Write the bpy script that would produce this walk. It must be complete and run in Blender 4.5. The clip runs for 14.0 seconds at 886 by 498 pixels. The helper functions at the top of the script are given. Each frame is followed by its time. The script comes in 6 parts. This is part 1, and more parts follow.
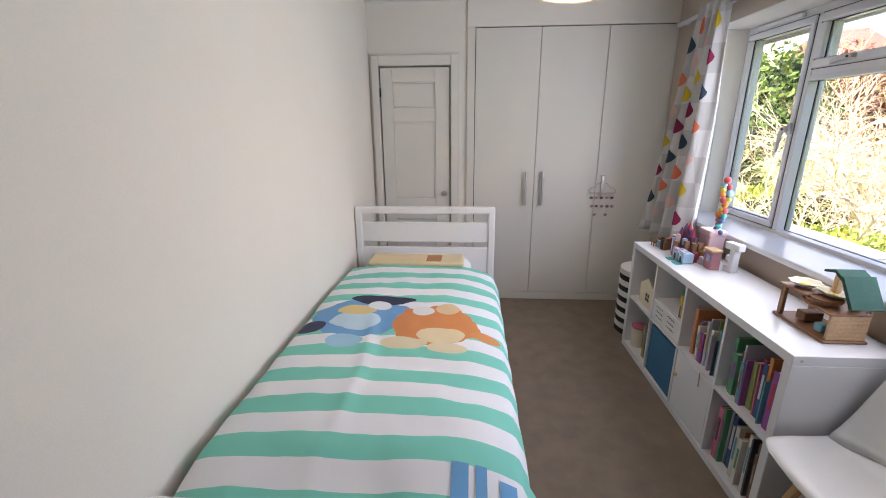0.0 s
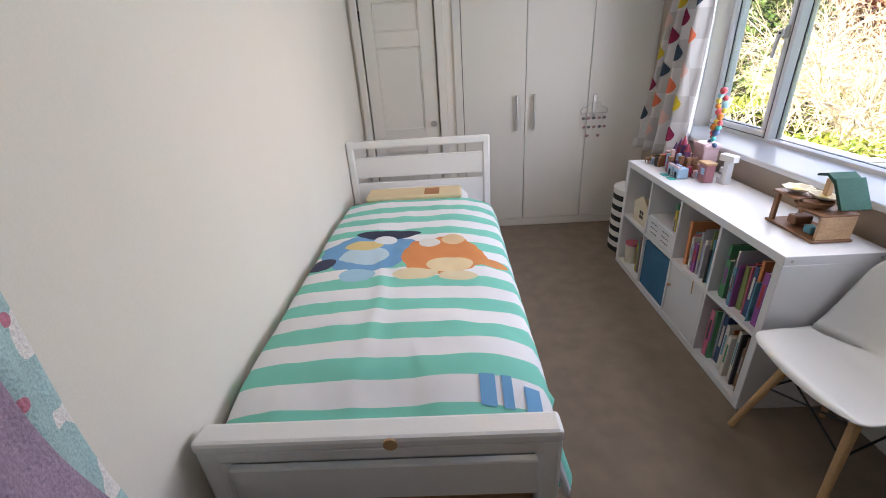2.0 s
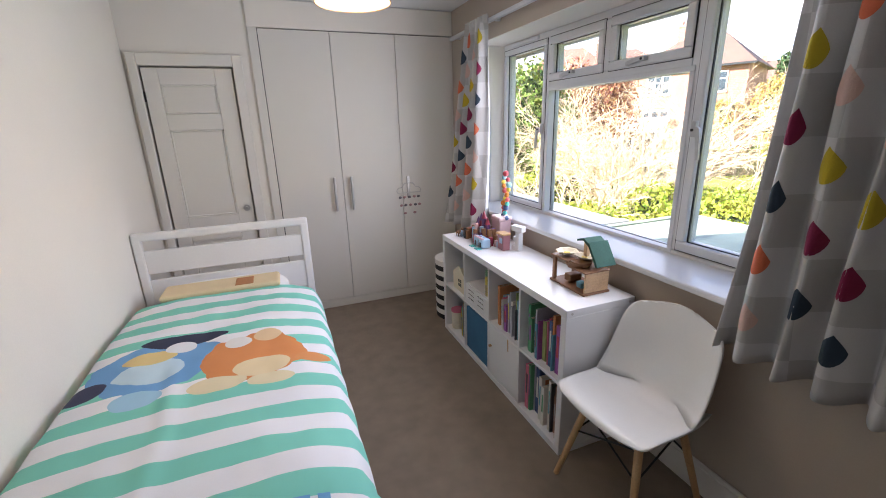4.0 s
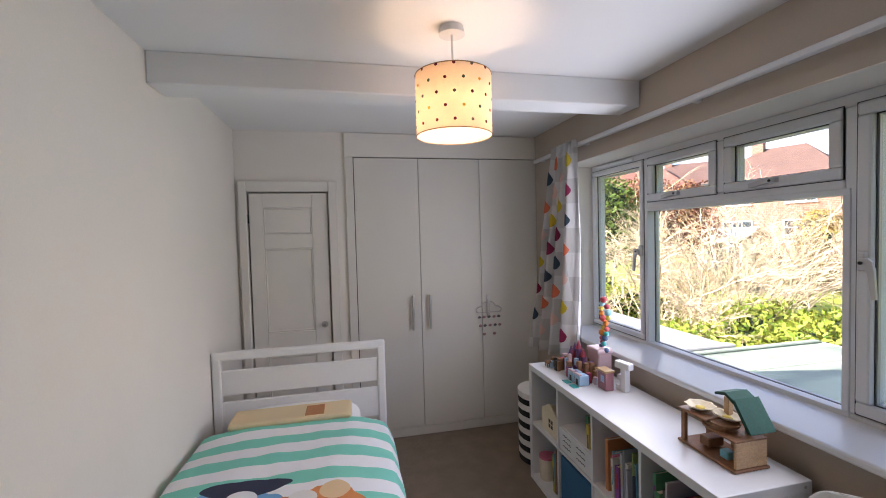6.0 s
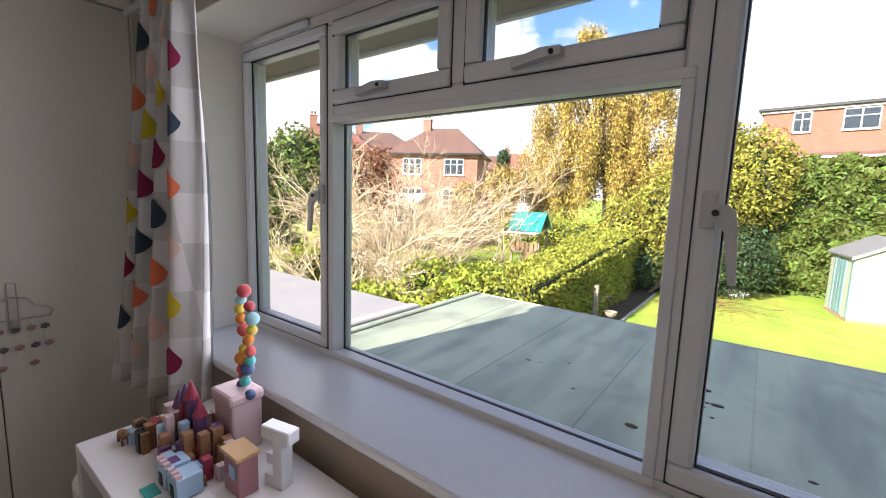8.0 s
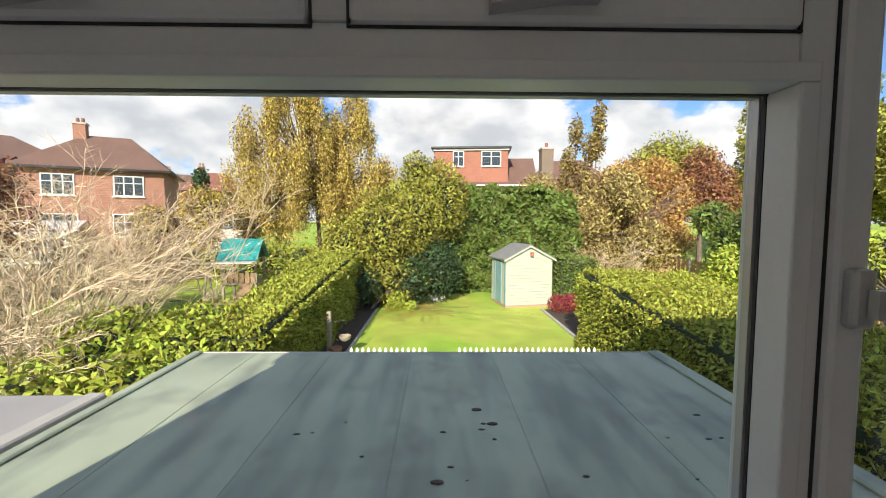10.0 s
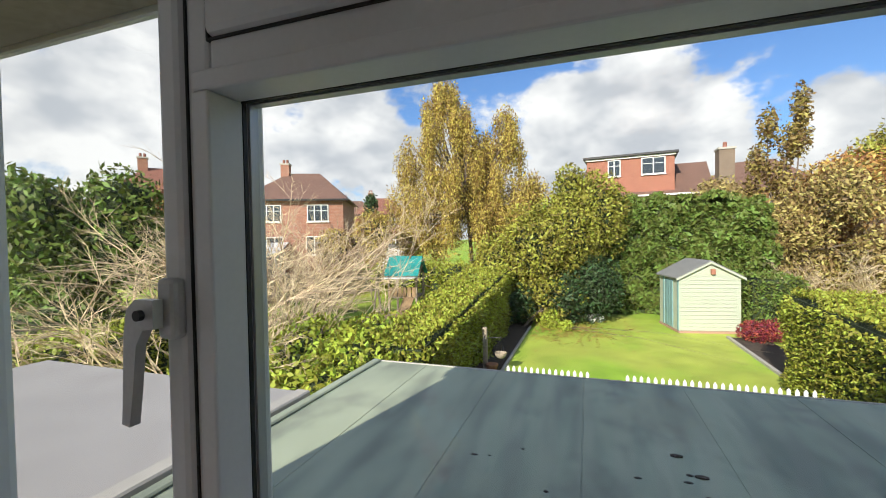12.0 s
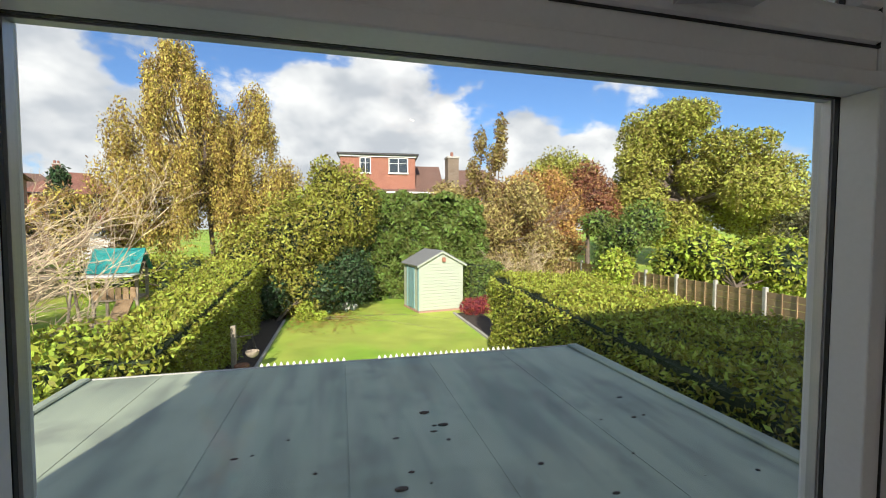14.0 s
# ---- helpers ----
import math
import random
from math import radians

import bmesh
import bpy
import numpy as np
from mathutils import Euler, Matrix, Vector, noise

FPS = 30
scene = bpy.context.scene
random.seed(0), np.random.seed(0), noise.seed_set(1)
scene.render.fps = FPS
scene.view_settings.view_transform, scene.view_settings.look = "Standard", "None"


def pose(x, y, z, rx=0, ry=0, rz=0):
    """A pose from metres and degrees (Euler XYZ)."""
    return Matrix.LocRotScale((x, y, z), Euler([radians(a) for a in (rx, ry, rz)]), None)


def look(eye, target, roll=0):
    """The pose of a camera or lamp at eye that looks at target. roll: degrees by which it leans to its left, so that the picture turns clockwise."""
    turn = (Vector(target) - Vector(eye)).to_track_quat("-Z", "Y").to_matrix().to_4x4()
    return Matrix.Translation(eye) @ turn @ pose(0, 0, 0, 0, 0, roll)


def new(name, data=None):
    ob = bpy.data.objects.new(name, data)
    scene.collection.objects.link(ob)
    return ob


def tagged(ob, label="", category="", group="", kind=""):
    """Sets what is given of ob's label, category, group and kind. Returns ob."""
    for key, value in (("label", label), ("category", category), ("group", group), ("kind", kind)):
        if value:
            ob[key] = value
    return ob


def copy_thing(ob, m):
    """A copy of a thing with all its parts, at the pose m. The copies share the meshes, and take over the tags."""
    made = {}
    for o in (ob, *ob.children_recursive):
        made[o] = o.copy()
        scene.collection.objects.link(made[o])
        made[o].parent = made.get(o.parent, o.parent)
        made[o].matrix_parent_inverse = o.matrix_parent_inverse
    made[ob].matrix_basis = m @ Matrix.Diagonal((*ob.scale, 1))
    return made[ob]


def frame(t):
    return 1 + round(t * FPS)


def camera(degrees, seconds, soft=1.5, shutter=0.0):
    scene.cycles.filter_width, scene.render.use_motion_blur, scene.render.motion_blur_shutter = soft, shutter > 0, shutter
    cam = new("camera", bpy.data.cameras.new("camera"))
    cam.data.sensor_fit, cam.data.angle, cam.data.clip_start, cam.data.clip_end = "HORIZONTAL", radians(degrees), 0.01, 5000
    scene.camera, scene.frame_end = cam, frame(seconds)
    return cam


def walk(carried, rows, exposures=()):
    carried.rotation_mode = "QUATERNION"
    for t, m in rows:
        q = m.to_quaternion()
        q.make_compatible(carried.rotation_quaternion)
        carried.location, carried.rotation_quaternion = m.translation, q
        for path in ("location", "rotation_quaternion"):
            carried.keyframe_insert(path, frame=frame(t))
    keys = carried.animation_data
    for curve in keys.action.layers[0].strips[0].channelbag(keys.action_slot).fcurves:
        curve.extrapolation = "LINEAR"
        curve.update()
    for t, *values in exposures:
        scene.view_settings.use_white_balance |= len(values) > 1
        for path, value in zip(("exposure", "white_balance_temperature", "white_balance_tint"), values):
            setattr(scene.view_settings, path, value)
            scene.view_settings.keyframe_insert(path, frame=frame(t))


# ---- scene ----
cam = camera(93.5, 14.0, soft=1.0)
PATH = [
    (0, (0.156, 0.33, 1.545), (0.029, 2.243, 0.973), -0.4),
    (0.5, (0.104, 0.272, 1.561), (-0.192, 2.167, 0.993), -1.2),
    (1, (0.082, 0.273, 1.558), (-0.116, 2.15, 0.897), -2.0),
    (1.5, (0.067, 0.285, 1.535), (-0.089, 2.104, 0.719), -2.8),
    (2, (0.065, 0.295, 1.541), (0.001, 2.096, 0.675), -3.8),
    (2.5, (0.097, 0.308, 1.563), (0.312, 2.135, 0.779), -3.6),
    (2.7, (0.114, 0.311, 1.57), (0.455, 2.132, 0.817), -3.7),
    (4.8, (0.208, 0.393, 1.561), (0.936, 2.223, 1.217), -2.5),
    (5, (0.191, 0.423, 1.588), (0.814, 2.306, 1.336), -2.0),
    (5.5, (0.15, 0.489, 1.641), (0.581, 2.438, 1.534), -1.4),
    (6, (0.142, 0.583, 1.648), (0.576, 2.534, 1.577), -1.5),
    (6.5, (0.302, 0.693, 1.619), (0.91, 2.595, 1.5), -1.1),
    (7, (0.588, 0.912, 1.582), (1.562, 2.645, 1.359), -0.6),
    (7.5, (0.796, 1.283, 1.546), (2.113, 2.766, 1.287), 1.2),
    (8, (1.025, 1.64, 1.522), (2.601, 2.844, 1.265), 1.9),
    (8.5, (1.163, 2.003, 1.53), (2.981, 2.808, 1.315), 1.9),
    (8.8, (1.279, 2.141, 1.542), (3.208, 2.636, 1.361), 1.3),
    (9, (1.383, 2.179, 1.544), (3.361, 2.437, 1.391), 0.9),
    (9.2, (1.43, 2.16, 1.568), (3.424, 2.12, 1.435), 0.4),
    (11.3, (1.587, 2.364, 1.604), (3.582, 2.504, 1.563), -2.1),
    (11.5, (1.623, 2.385, 1.586), (3.599, 2.689, 1.545), -1.9),
    (12, (1.6, 2.448, 1.583), (3.489, 3.104, 1.539), -1.0),
    (12.5, (1.574, 2.486, 1.584), (3.408, 3.282, 1.541), -0.4),
    (13, (1.596, 2.44, 1.581), (3.513, 3.006, 1.525), -0.9),
    (13.5, (1.612, 2.432, 1.578), (3.609, 2.377, 1.479), -0.7),
    (14, (1.526, 2.538, 1.554), (3.465, 2.059, 1.462), 0.1),
]
EXPOSURES = [(0.0, 2.45, 6200, 20), (2.5, 2.5, 6150, 19), (5.0, 2.25, 6200, 22), (6.0, 1.9, 6200, 22), (7.5, 1.65, 6350, 22), (8.5, 1.2, 6600, 21),
             (9.2, 0.92, 6750, 18), (11.3, 0.56, 6500, 14), (14.0, 0.56, 6500, 14)]
walk(cam, [(t, look(eye, target, roll)) for t, eye, target, roll in PATH], EXPOSURES)

SUN_AZ_DEG, SUN_EL_DEG, SUN_POWER, SKY = 167.0, 27.0, 5.0, 0.102
CLOUD_SHIFT = (0.35, 0.2, 0.0)
LAMP_POWER, DAY_POWER = 1.15, 6.1


# ---- light and sky ----
SUN_AZ, SUN_EL = radians(SUN_AZ_DEG), radians(SUN_EL_DEG)
sun_dir = Vector((math.cos(SUN_AZ) * math.cos(SUN_EL), math.sin(SUN_AZ) * math.cos(SUN_EL), math.sin(SUN_EL)))
world = bpy.data.worlds.new("sky")
scene.world = world
world.use_nodes = True
wt = world.node_tree
wt.nodes.clear()
sky = wt.nodes.new("ShaderNodeTexSky")
sky.sky_type, sky.sun_disc = "NISHITA", False
sky.sun_elevation, sky.sun_rotation = SUN_EL, math.pi / 2 - SUN_AZ


def wnode(kind, operation=None, **values):
    n = wt.nodes.new(kind)
    if operation:
        n.operation = operation
    for k, v in values.items():
        n.inputs[k].default_value = v
    return n


def wmath(operation, *args):
    n = wnode("ShaderNodeMath", operation)
    for i, v in enumerate(args):
        if isinstance(v, (int, float)):
            n.inputs[i].default_value = v
        else:
            wt.links.new(v, n.inputs[i])
    return n.outputs[0]


coord = wnode("ShaderNodeTexCoord")
stretch = wnode("ShaderNodeMapping", Scale=(1.0, 1.0, 1.6), Location=CLOUD_SHIFT)
wt.links.new(coord.outputs["Generated"], stretch.inputs["Vector"])
puff = wnode("ShaderNodeTexNoise", Scale=5.5, Detail=10, Roughness=0.56)
broad = wnode("ShaderNodeTexNoise", Scale=2.2, Detail=8, Roughness=0.55)
shade = wnode("ShaderNodeTexNoise", Scale=7.0, Detail=7)
for n in (puff, broad, shade):
    wt.links.new(stretch.outputs["Vector"], n.inputs["Vector"])
# cumulus heads: bearing, height and half-width in degrees; broken cloud elsewhere
HEADS = ((-4, 14, 11), (3, 9, 10), (-13, 9, 9), (30, 13, 8), (24, 8, 9), (41, 8, 9), (58, 16, 15), (-25, 8, 7), (74, 12, 14), (13, 7, 9), (-62, 4, 7), (18, 13, 6))
heap = None
for az, el, half in HEADS:
    d = wnode("ShaderNodeVectorMath", "DOT_PRODUCT")
    wt.links.new(coord.outputs["Generated"], d.inputs[0])
    az, el = radians(az), radians(el)
    d.inputs[1].default_value = (math.cos(az) * math.cos(el), math.sin(az) * math.cos(el), math.sin(el))
    near_head = wmath("SUBTRACT", 1.0, wmath("DIVIDE", wmath("ARCCOSINE", d.outputs["Value"]), radians(half)))
    heap = near_head if heap is None else wmath("MAXIMUM", heap, near_head)
heap = wmath("ADD", wmath("MAXIMUM", heap, -0.9), wmath("MULTIPLY", wmath("SUBTRACT", puff.outputs["Fac"], 0.5), 3.4))
wide = wmath("MULTIPLY", wmath("SUBTRACT", broad.outputs["Fac"], 0.525), 8.0)
cover = wnode("ShaderNodeMapRange")
cover.interpolation_type = "SMOOTHSTEP"
cover.inputs["From Min"].default_value, cover.inputs["From Max"].default_value = -0.1, 0.28
wt.links.new(wmath("MAXIMUM", heap, wide), cover.inputs["Value"])
shade_ramp = wnode("ShaderNodeValToRGB")
shade_ramp.color_ramp.elements[0].position, shade_ramp.color_ramp.elements[1].position = 0.36, 0.60
shade_ramp.color_ramp.elements[0].color, shade_ramp.color_ramp.elements[1].color = (4.4, 4.65, 5.0, 1), (7.6, 7.6, 7.5, 1)
blend, tint = wnode("ShaderNodeMixRGB"), wnode("ShaderNodeMixRGB", Fac=1.0, Color2=(0.66, 0.90, 1.22, 1))
tint.blend_type = "MULTIPLY"
back, wout = wnode("ShaderNodeBackground", Strength=SKY), wnode("ShaderNodeOutputWorld")
wt.links.new(shade.outputs["Fac"], shade_ramp.inputs["Fac"])
wt.links.new(sky.outputs["Color"], tint.inputs["Color1"])
wt.links.new(cover.outputs["Result"], blend.inputs["Fac"])
wt.links.new(tint.outputs["Color"], blend.inputs["Color1"])
wt.links.new(shade_ramp.outputs["Color"], blend.inputs["Color2"])
wt.links.new(blend.outputs["Color"], back.inputs["Color"])
wt.links.new(back.outputs["Background"], wout.inputs["Surface"])

sun = new("sun", bpy.data.lights.new("sun", "SUN"))
sun.data.energy, sun.data.angle, sun.data.color = SUN_POWER, radians(0.6), (1.0, 0.93, 0.82)
sun.matrix_world = look(sun_dir * 60, (0, 0, 0))

# sky light in the window's opening
day = new("window_daylight", bpy.data.lights.new("window_daylight", "AREA"))
day.data.shape, day.data.size, day.data.size_y, day.data.energy, day.data.color = "RECTANGLE", 2.2, 1.15, DAY_POWER, (0.91, 0.95, 1.0)
day.matrix_world = look((1.655, 2.31, 1.51), (0, 2.31, 1.51))


# ---- materials ----
def paint(name, colour, rough=0.6, vary=0.06, scale=6.0, fine=80.0, bump=0.05, metal=0.0, random_tint=0.0, spec=0.5, island=0.0, trans=0.0):
    """A surface with a base colour that drifts at two scales, and fine relief."""
    m = bpy.data.materials.new(name)
    m.use_nodes = True
    nt = m.node_tree
    b = nt.nodes["Principled BSDF"]
    tc = nt.nodes.new("ShaderNodeTexCoord")
    n1, n2 = nt.nodes.new("ShaderNodeTexNoise"), nt.nodes.new("ShaderNodeTexNoise")
    n1.inputs["Scale"].default_value, n1.inputs["Detail"].default_value = scale, 4
    n2.inputs["Scale"].default_value, n2.inputs["Detail"].default_value = fine, 3
    add = nt.nodes.new("ShaderNodeMath")
    add.operation = "ADD"
    rng = nt.nodes.new("ShaderNodeMapRange")
    rng.inputs["From Min"].default_value, rng.inputs["From Max"].default_value = 0.7, 1.3
    rng.inputs["To Min"].default_value, rng.inputs["To Max"].default_value = 1 - vary, 1 + vary
    hsv = nt.nodes.new("ShaderNodeHueSaturation")
    hsv.inputs["Color"].default_value = (*colour, 1)
    nt.links.new(tc.outputs["Object"], n1.inputs["Vector"])
    nt.links.new(tc.outputs["Object"], n2.inputs["Vector"])
    nt.links.new(n1.outputs["Fac"], add.inputs[0])
    nt.links.new(n2.outputs["Fac"], add.inputs[1])
    nt.links.new(add.outputs[0], rng.inputs["Value"])
    value = rng.outputs["Result"]
    if random_tint or island:
        src = nt.nodes.new("ShaderNodeNewGeometry" if island else "ShaderNodeObjectInfo")
        r2 = nt.nodes.new("ShaderNodeMapRange")
        k = island or random_tint
        r2.inputs["To Min"].default_value, r2.inputs["To Max"].default_value = 1 - k, 1 + k
        nt.links.new(src.outputs["Random Per Island" if island else "Random"], r2.inputs["Value"])
        mul = nt.nodes.new("ShaderNodeMath")
        mul.operation = "MULTIPLY"
        nt.links.new(value, mul.inputs[0])
        nt.links.new(r2.outputs["Result"], mul.inputs[1])
        value = mul.outputs[0]
        if island:
            r3 = nt.nodes.new("ShaderNodeMapRange")
            r3.inputs["To Min"].default_value, r3.inputs["To Max"].default_value = 0.5 - 0.06 * k, 0.5 + 0.06 * k
            nt.links.new(src.outputs["Random Per Island"], r3.inputs["Value"])
            nt.links.new(r3.outputs["Result"], hsv.inputs["Hue"])
    nt.links.new(value, hsv.inputs["Value"])
    nt.links.new(hsv.outputs["Color"], b.inputs["Base Color"])
    b.inputs["Roughness"].default_value, b.inputs["Metallic"].default_value = rough, metal
    b.inputs["Specular IOR Level"].default_value = spec
    if bump:
        bp = nt.nodes.new("ShaderNodeBump")
        bp.inputs["Strength"].default_value, bp.inputs["Distance"].default_value = bump, 0.01
        nt.links.new(n2.outputs["Fac"], bp.inputs["Height"])
        nt.links.new(bp.outputs["Normal"], b.inputs["Normal"])
    if trans:
        tr = nt.nodes.new("ShaderNodeBsdfTranslucent")
        mx = nt.nodes.new("ShaderNodeMixShader")
        mx.inputs["Fac"].default_value = trans
        nt.links.new(hsv.outputs["Color"], tr.inputs["Color"])
        nt.links.new(b.outputs["BSDF"], mx.inputs[1])
        nt.links.new(tr.outputs["BSDF"], mx.inputs[2])
        nt.links.new(mx.outputs["Shader"], nt.nodes["Material Output"].inputs["Surface"])
    return m


def leafy(name, colour, k=0.58, trans=0.16):
    return paint(name, colour, 0.55, 0.1, 0.6, 5.0, 0.0, island=k, spec=0.3, trans=trans)


def glass_material():
    m = bpy.data.materials.new("window_glass")
    m.use_nodes = True
    nt = m.node_tree
    nt.nodes.remove(nt.nodes["Principled BSDF"])
    t, g, mix, fr, pw, sc = (nt.nodes.new(n) for n in ("ShaderNodeBsdfTransparent", "ShaderNodeBsdfGlossy", "ShaderNodeMixShader", "ShaderNodeLayerWeight", "ShaderNodeMath", "ShaderNodeMath"))
    t.inputs["Color"].default_value = (0.95, 0.97, 0.96, 1)
    g.inputs["Roughness"].default_value = 0.01
    fr.inputs["Blend"].default_value = 0.5
    pw.operation, sc.operation = "POWER", "MULTIPLY_ADD"
    pw.inputs[1].default_value, sc.inputs[1].default_value, sc.inputs[2].default_value = 5.0, 0.7, 0.02
    nt.links.new(fr.outputs["Facing"], pw.inputs[0])
    nt.links.new(pw.outputs[0], sc.inputs[0])
    nt.links.new(sc.outputs[0], mix.inputs["Fac"])
    nt.links.new(t.outputs["BSDF"], mix.inputs[1])
    nt.links.new(g.outputs["BSDF"], mix.inputs[2])
    nt.links.new(mix.outputs["Shader"], nt.nodes["Material Output"].inputs["Surface"])
    return m


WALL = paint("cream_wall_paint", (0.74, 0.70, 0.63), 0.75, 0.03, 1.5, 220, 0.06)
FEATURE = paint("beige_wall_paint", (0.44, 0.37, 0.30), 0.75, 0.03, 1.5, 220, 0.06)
CEIL = paint("white_ceiling_paint", (0.80, 0.80, 0.79), 0.85, 0.02, 1.2, 150, 0.06)
WOODWORK = paint("satin_white_woodwork", (0.70, 0.67, 0.61), 0.38, 0.02, 3, 160, 0.03)
WARD = paint("off_white_door_laminate", (0.66, 0.63, 0.57), 0.45, 0.015, 2, 200, 0.02)
UPVC = paint("white_window_plastic", (0.64, 0.65, 0.66), 0.32, 0.03, 4, 120, 0.01)
# black for the glazing gaskets and for the shadow lines round the sashes
GASKET_AND_SHADE = paint("black_rubber_gasket", (0.012, 0.012, 0.013), 0.6, 0.1)
SPACER = paint("grey_spacer_bar", (0.45, 0.46, 0.47), 0.4, 0.05, 4, 200, 0.02, metal=0.6)
GLASS = glass_material()
CARPET = paint("beige_carpet_pile", (0.26, 0.205, 0.155), 0.95, 0.15, 9, 420, 0.6, spec=0.1)
BEDWHITE = paint("white_painted_bed_wood", (0.78, 0.77, 0.75), 0.4, 0.02, 3, 90, 0.03)
LAMINATE = paint("white_laminate", (0.70, 0.70, 0.71), 0.28, 0.015, 3, 120, 0.01)
STEEL = paint("brushed_steel", (0.50, 0.48, 0.46), 0.32, 0.08, 12, 300, 0.02, metal=0.9)
DARKMETAL = paint("dark_metal", (0.03, 0.03, 0.03), 0.45, 0.1, 12, 300, 0.02, metal=0.6)
HANDLEGREY = paint("grey_white_handle", (0.50, 0.50, 0.50), 0.4, 0.06, 20, 200, 0.02, metal=0.3)
BEECH = paint("beech_wood", (0.50, 0.31, 0.15), 0.5, 0.15, 12, 130, 0.05)
SHELL = paint("white_moulded_plastic", (0.70, 0.69, 0.66), 0.33, 0.015, 3, 120, 0.01)
BROWNWOOD = paint("brown_toy_wood", (0.23, 0.11, 0.05), 0.55, 0.25, 14, 150, 0.05)
TANWOOD = paint("tan_toy_wood", (0.48, 0.31, 0.17), 0.55, 0.2, 14, 160, 0.08)
TOYGREEN = paint("green_toy_shingle", (0.018, 0.07, 0.05), 0.85, 0.15, 20, 160, 0.05)
RENDER_WALL = paint("painted_house_render", (0.6, 0.57, 0.5), 0.85, 0.08, 2, 60, 0.2)
ROOFTILE = paint("brown_roof_tile", (0.17, 0.095, 0.07), 0.8, 0.25, 1.2, 9, 0.4)
ROOFTILE_RED = paint("red_roof_tile", (0.26, 0.11, 0.075), 0.8, 0.25, 1.2, 9, 0.4)
DARKGLASS = paint("far_window_glass", (0.035, 0.045, 0.055), 0.12, 0.1, 2, 20, 0.0)
PICKETWHITE = paint("white_picket_paint", (0.78, 0.77, 0.72), 0.6, 0.08, 4, 60, 0.05)
WEATHERED = paint("weathered_timber", (0.34, 0.28, 0.21), 0.8, 0.25, 6, 60, 0.2)
FENCEWOOD = paint("fence_timber", (0.36, 0.24, 0.13), 0.8, 0.25, 5, 50, 0.2, random_tint=0.18)
CONCRETE = paint("grey_concrete", (0.45, 0.42, 0.37), 0.85, 0.12, 4, 60, 0.15)
SHEDPAINT = paint("pale_green_shed_paint", (0.46, 0.49, 0.38), 0.6, 0.06, 2, 40, 0.05)
SHEDTEAL = paint("teal_shed_paint", (0.20, 0.34, 0.34), 0.6, 0.08, 2, 40, 0.05)
FELT = paint("grey_roofing_felt", (0.22, 0.22, 0.21), 0.9, 0.15, 3, 80, 0.15)
TEAL = paint("teal_tarpaulin", (0.02, 0.30, 0.27), 0.5, 0.1, 3, 40, 0.05)
BARK = paint("grey_brown_bark", (0.16, 0.12, 0.09), 0.9, 0.3, 5, 30, 0.4)
BIRCHBARK = paint("pale_birch_bark", (0.5, 0.47, 0.42), 0.8, 0.4, 5, 14, 0.3)
TWIG = paint("pale_tan_twigs", (0.60, 0.46, 0.30), 0.85, 0.2, 2, 12, 0.0, island=0.35)
SOIL = paint("dark_soil", (0.07, 0.05, 0.035), 0.95, 0.3, 3, 40, 0.4)
L_BIRCH = leafy("birch_leaves", (0.42, 0.30, 0.075))
L_HEDGE = leafy("hedge_leaves", (0.38, 0.39, 0.055), trans=0.28)
L_CONIFER = leafy("conifer_sprays", (0.15, 0.20, 0.04))
L_SHRUB = leafy("shrub_leaves", (0.30, 0.28, 0.045))
L_BRIGHT = leafy("bright_laurel_leaves", (0.36, 0.40, 0.05))
L_OAK = leafy("oak_leaves", (0.33, 0.31, 0.06))
L_ORANGE = leafy("autumn_orange_leaves", (0.44, 0.24, 0.08))
L_RED = leafy("red_acer_leaves", (0.30, 0.04, 0.05))
L_RUST = leafy("rust_leaves", (0.28, 0.12, 0.06))
L_DARK = leafy("dark_evergreen_leaves", (0.045, 0.08, 0.028))
# Near-black fill: the shade between leaves, put into a solid's colour.
INNER_SHADE = paint("dark_inner_foliage", (0.03, 0.045, 0.015), 0.95, 0.3, 2, 20, 0.3)


def brick_material(name, a, b, mortar, scale):
    m = paint(name, a, 0.85, 0.12, 2, 60, 0.15)
    nt = m.node_tree
    bt = nt.nodes.new("ShaderNodeTexBrick")
    bt.inputs["Color1"].default_value, bt.inputs["Color2"].default_value, bt.inputs["Mortar"].default_value = (*a, 1), (*b, 1), (*mortar, 1)
    bt.inputs["Scale"].default_value = scale
    tc, sp, ad, cb = (nt.nodes.new(n) for n in ("ShaderNodeTexCoord", "ShaderNodeSeparateXYZ", "ShaderNodeMath", "ShaderNodeCombineXYZ"))
    nt.links.new(tc.outputs["Object"], sp.inputs["Vector"])
    nt.links.new(sp.outputs["X"], ad.inputs[0])
    nt.links.new(sp.outputs["Y"], ad.inputs[1])
    nt.links.new(ad.outputs[0], cb.inputs["X"])
    nt.links.new(sp.outputs["Z"], cb.inputs["Y"])
    nt.links.new(cb.outputs["Vector"], bt.inputs["Vector"])
    hs = [n for n in nt.nodes if n.type == "HUE_SAT"][0]
    nt.links.new(bt.outputs["Color"], hs.inputs["Color"])
    return m


BRICK = brick_material("red_brick", (0.36, 0.15, 0.09), (0.27, 0.10, 0.065), (0.35, 0.28, 0.22), 2.2)
TILEHANG = brick_material("hung_clay_tiles", (0.40, 0.17, 0.11), (0.33, 0.13, 0.085), (0.22, 0.09, 0.06), 2.6)


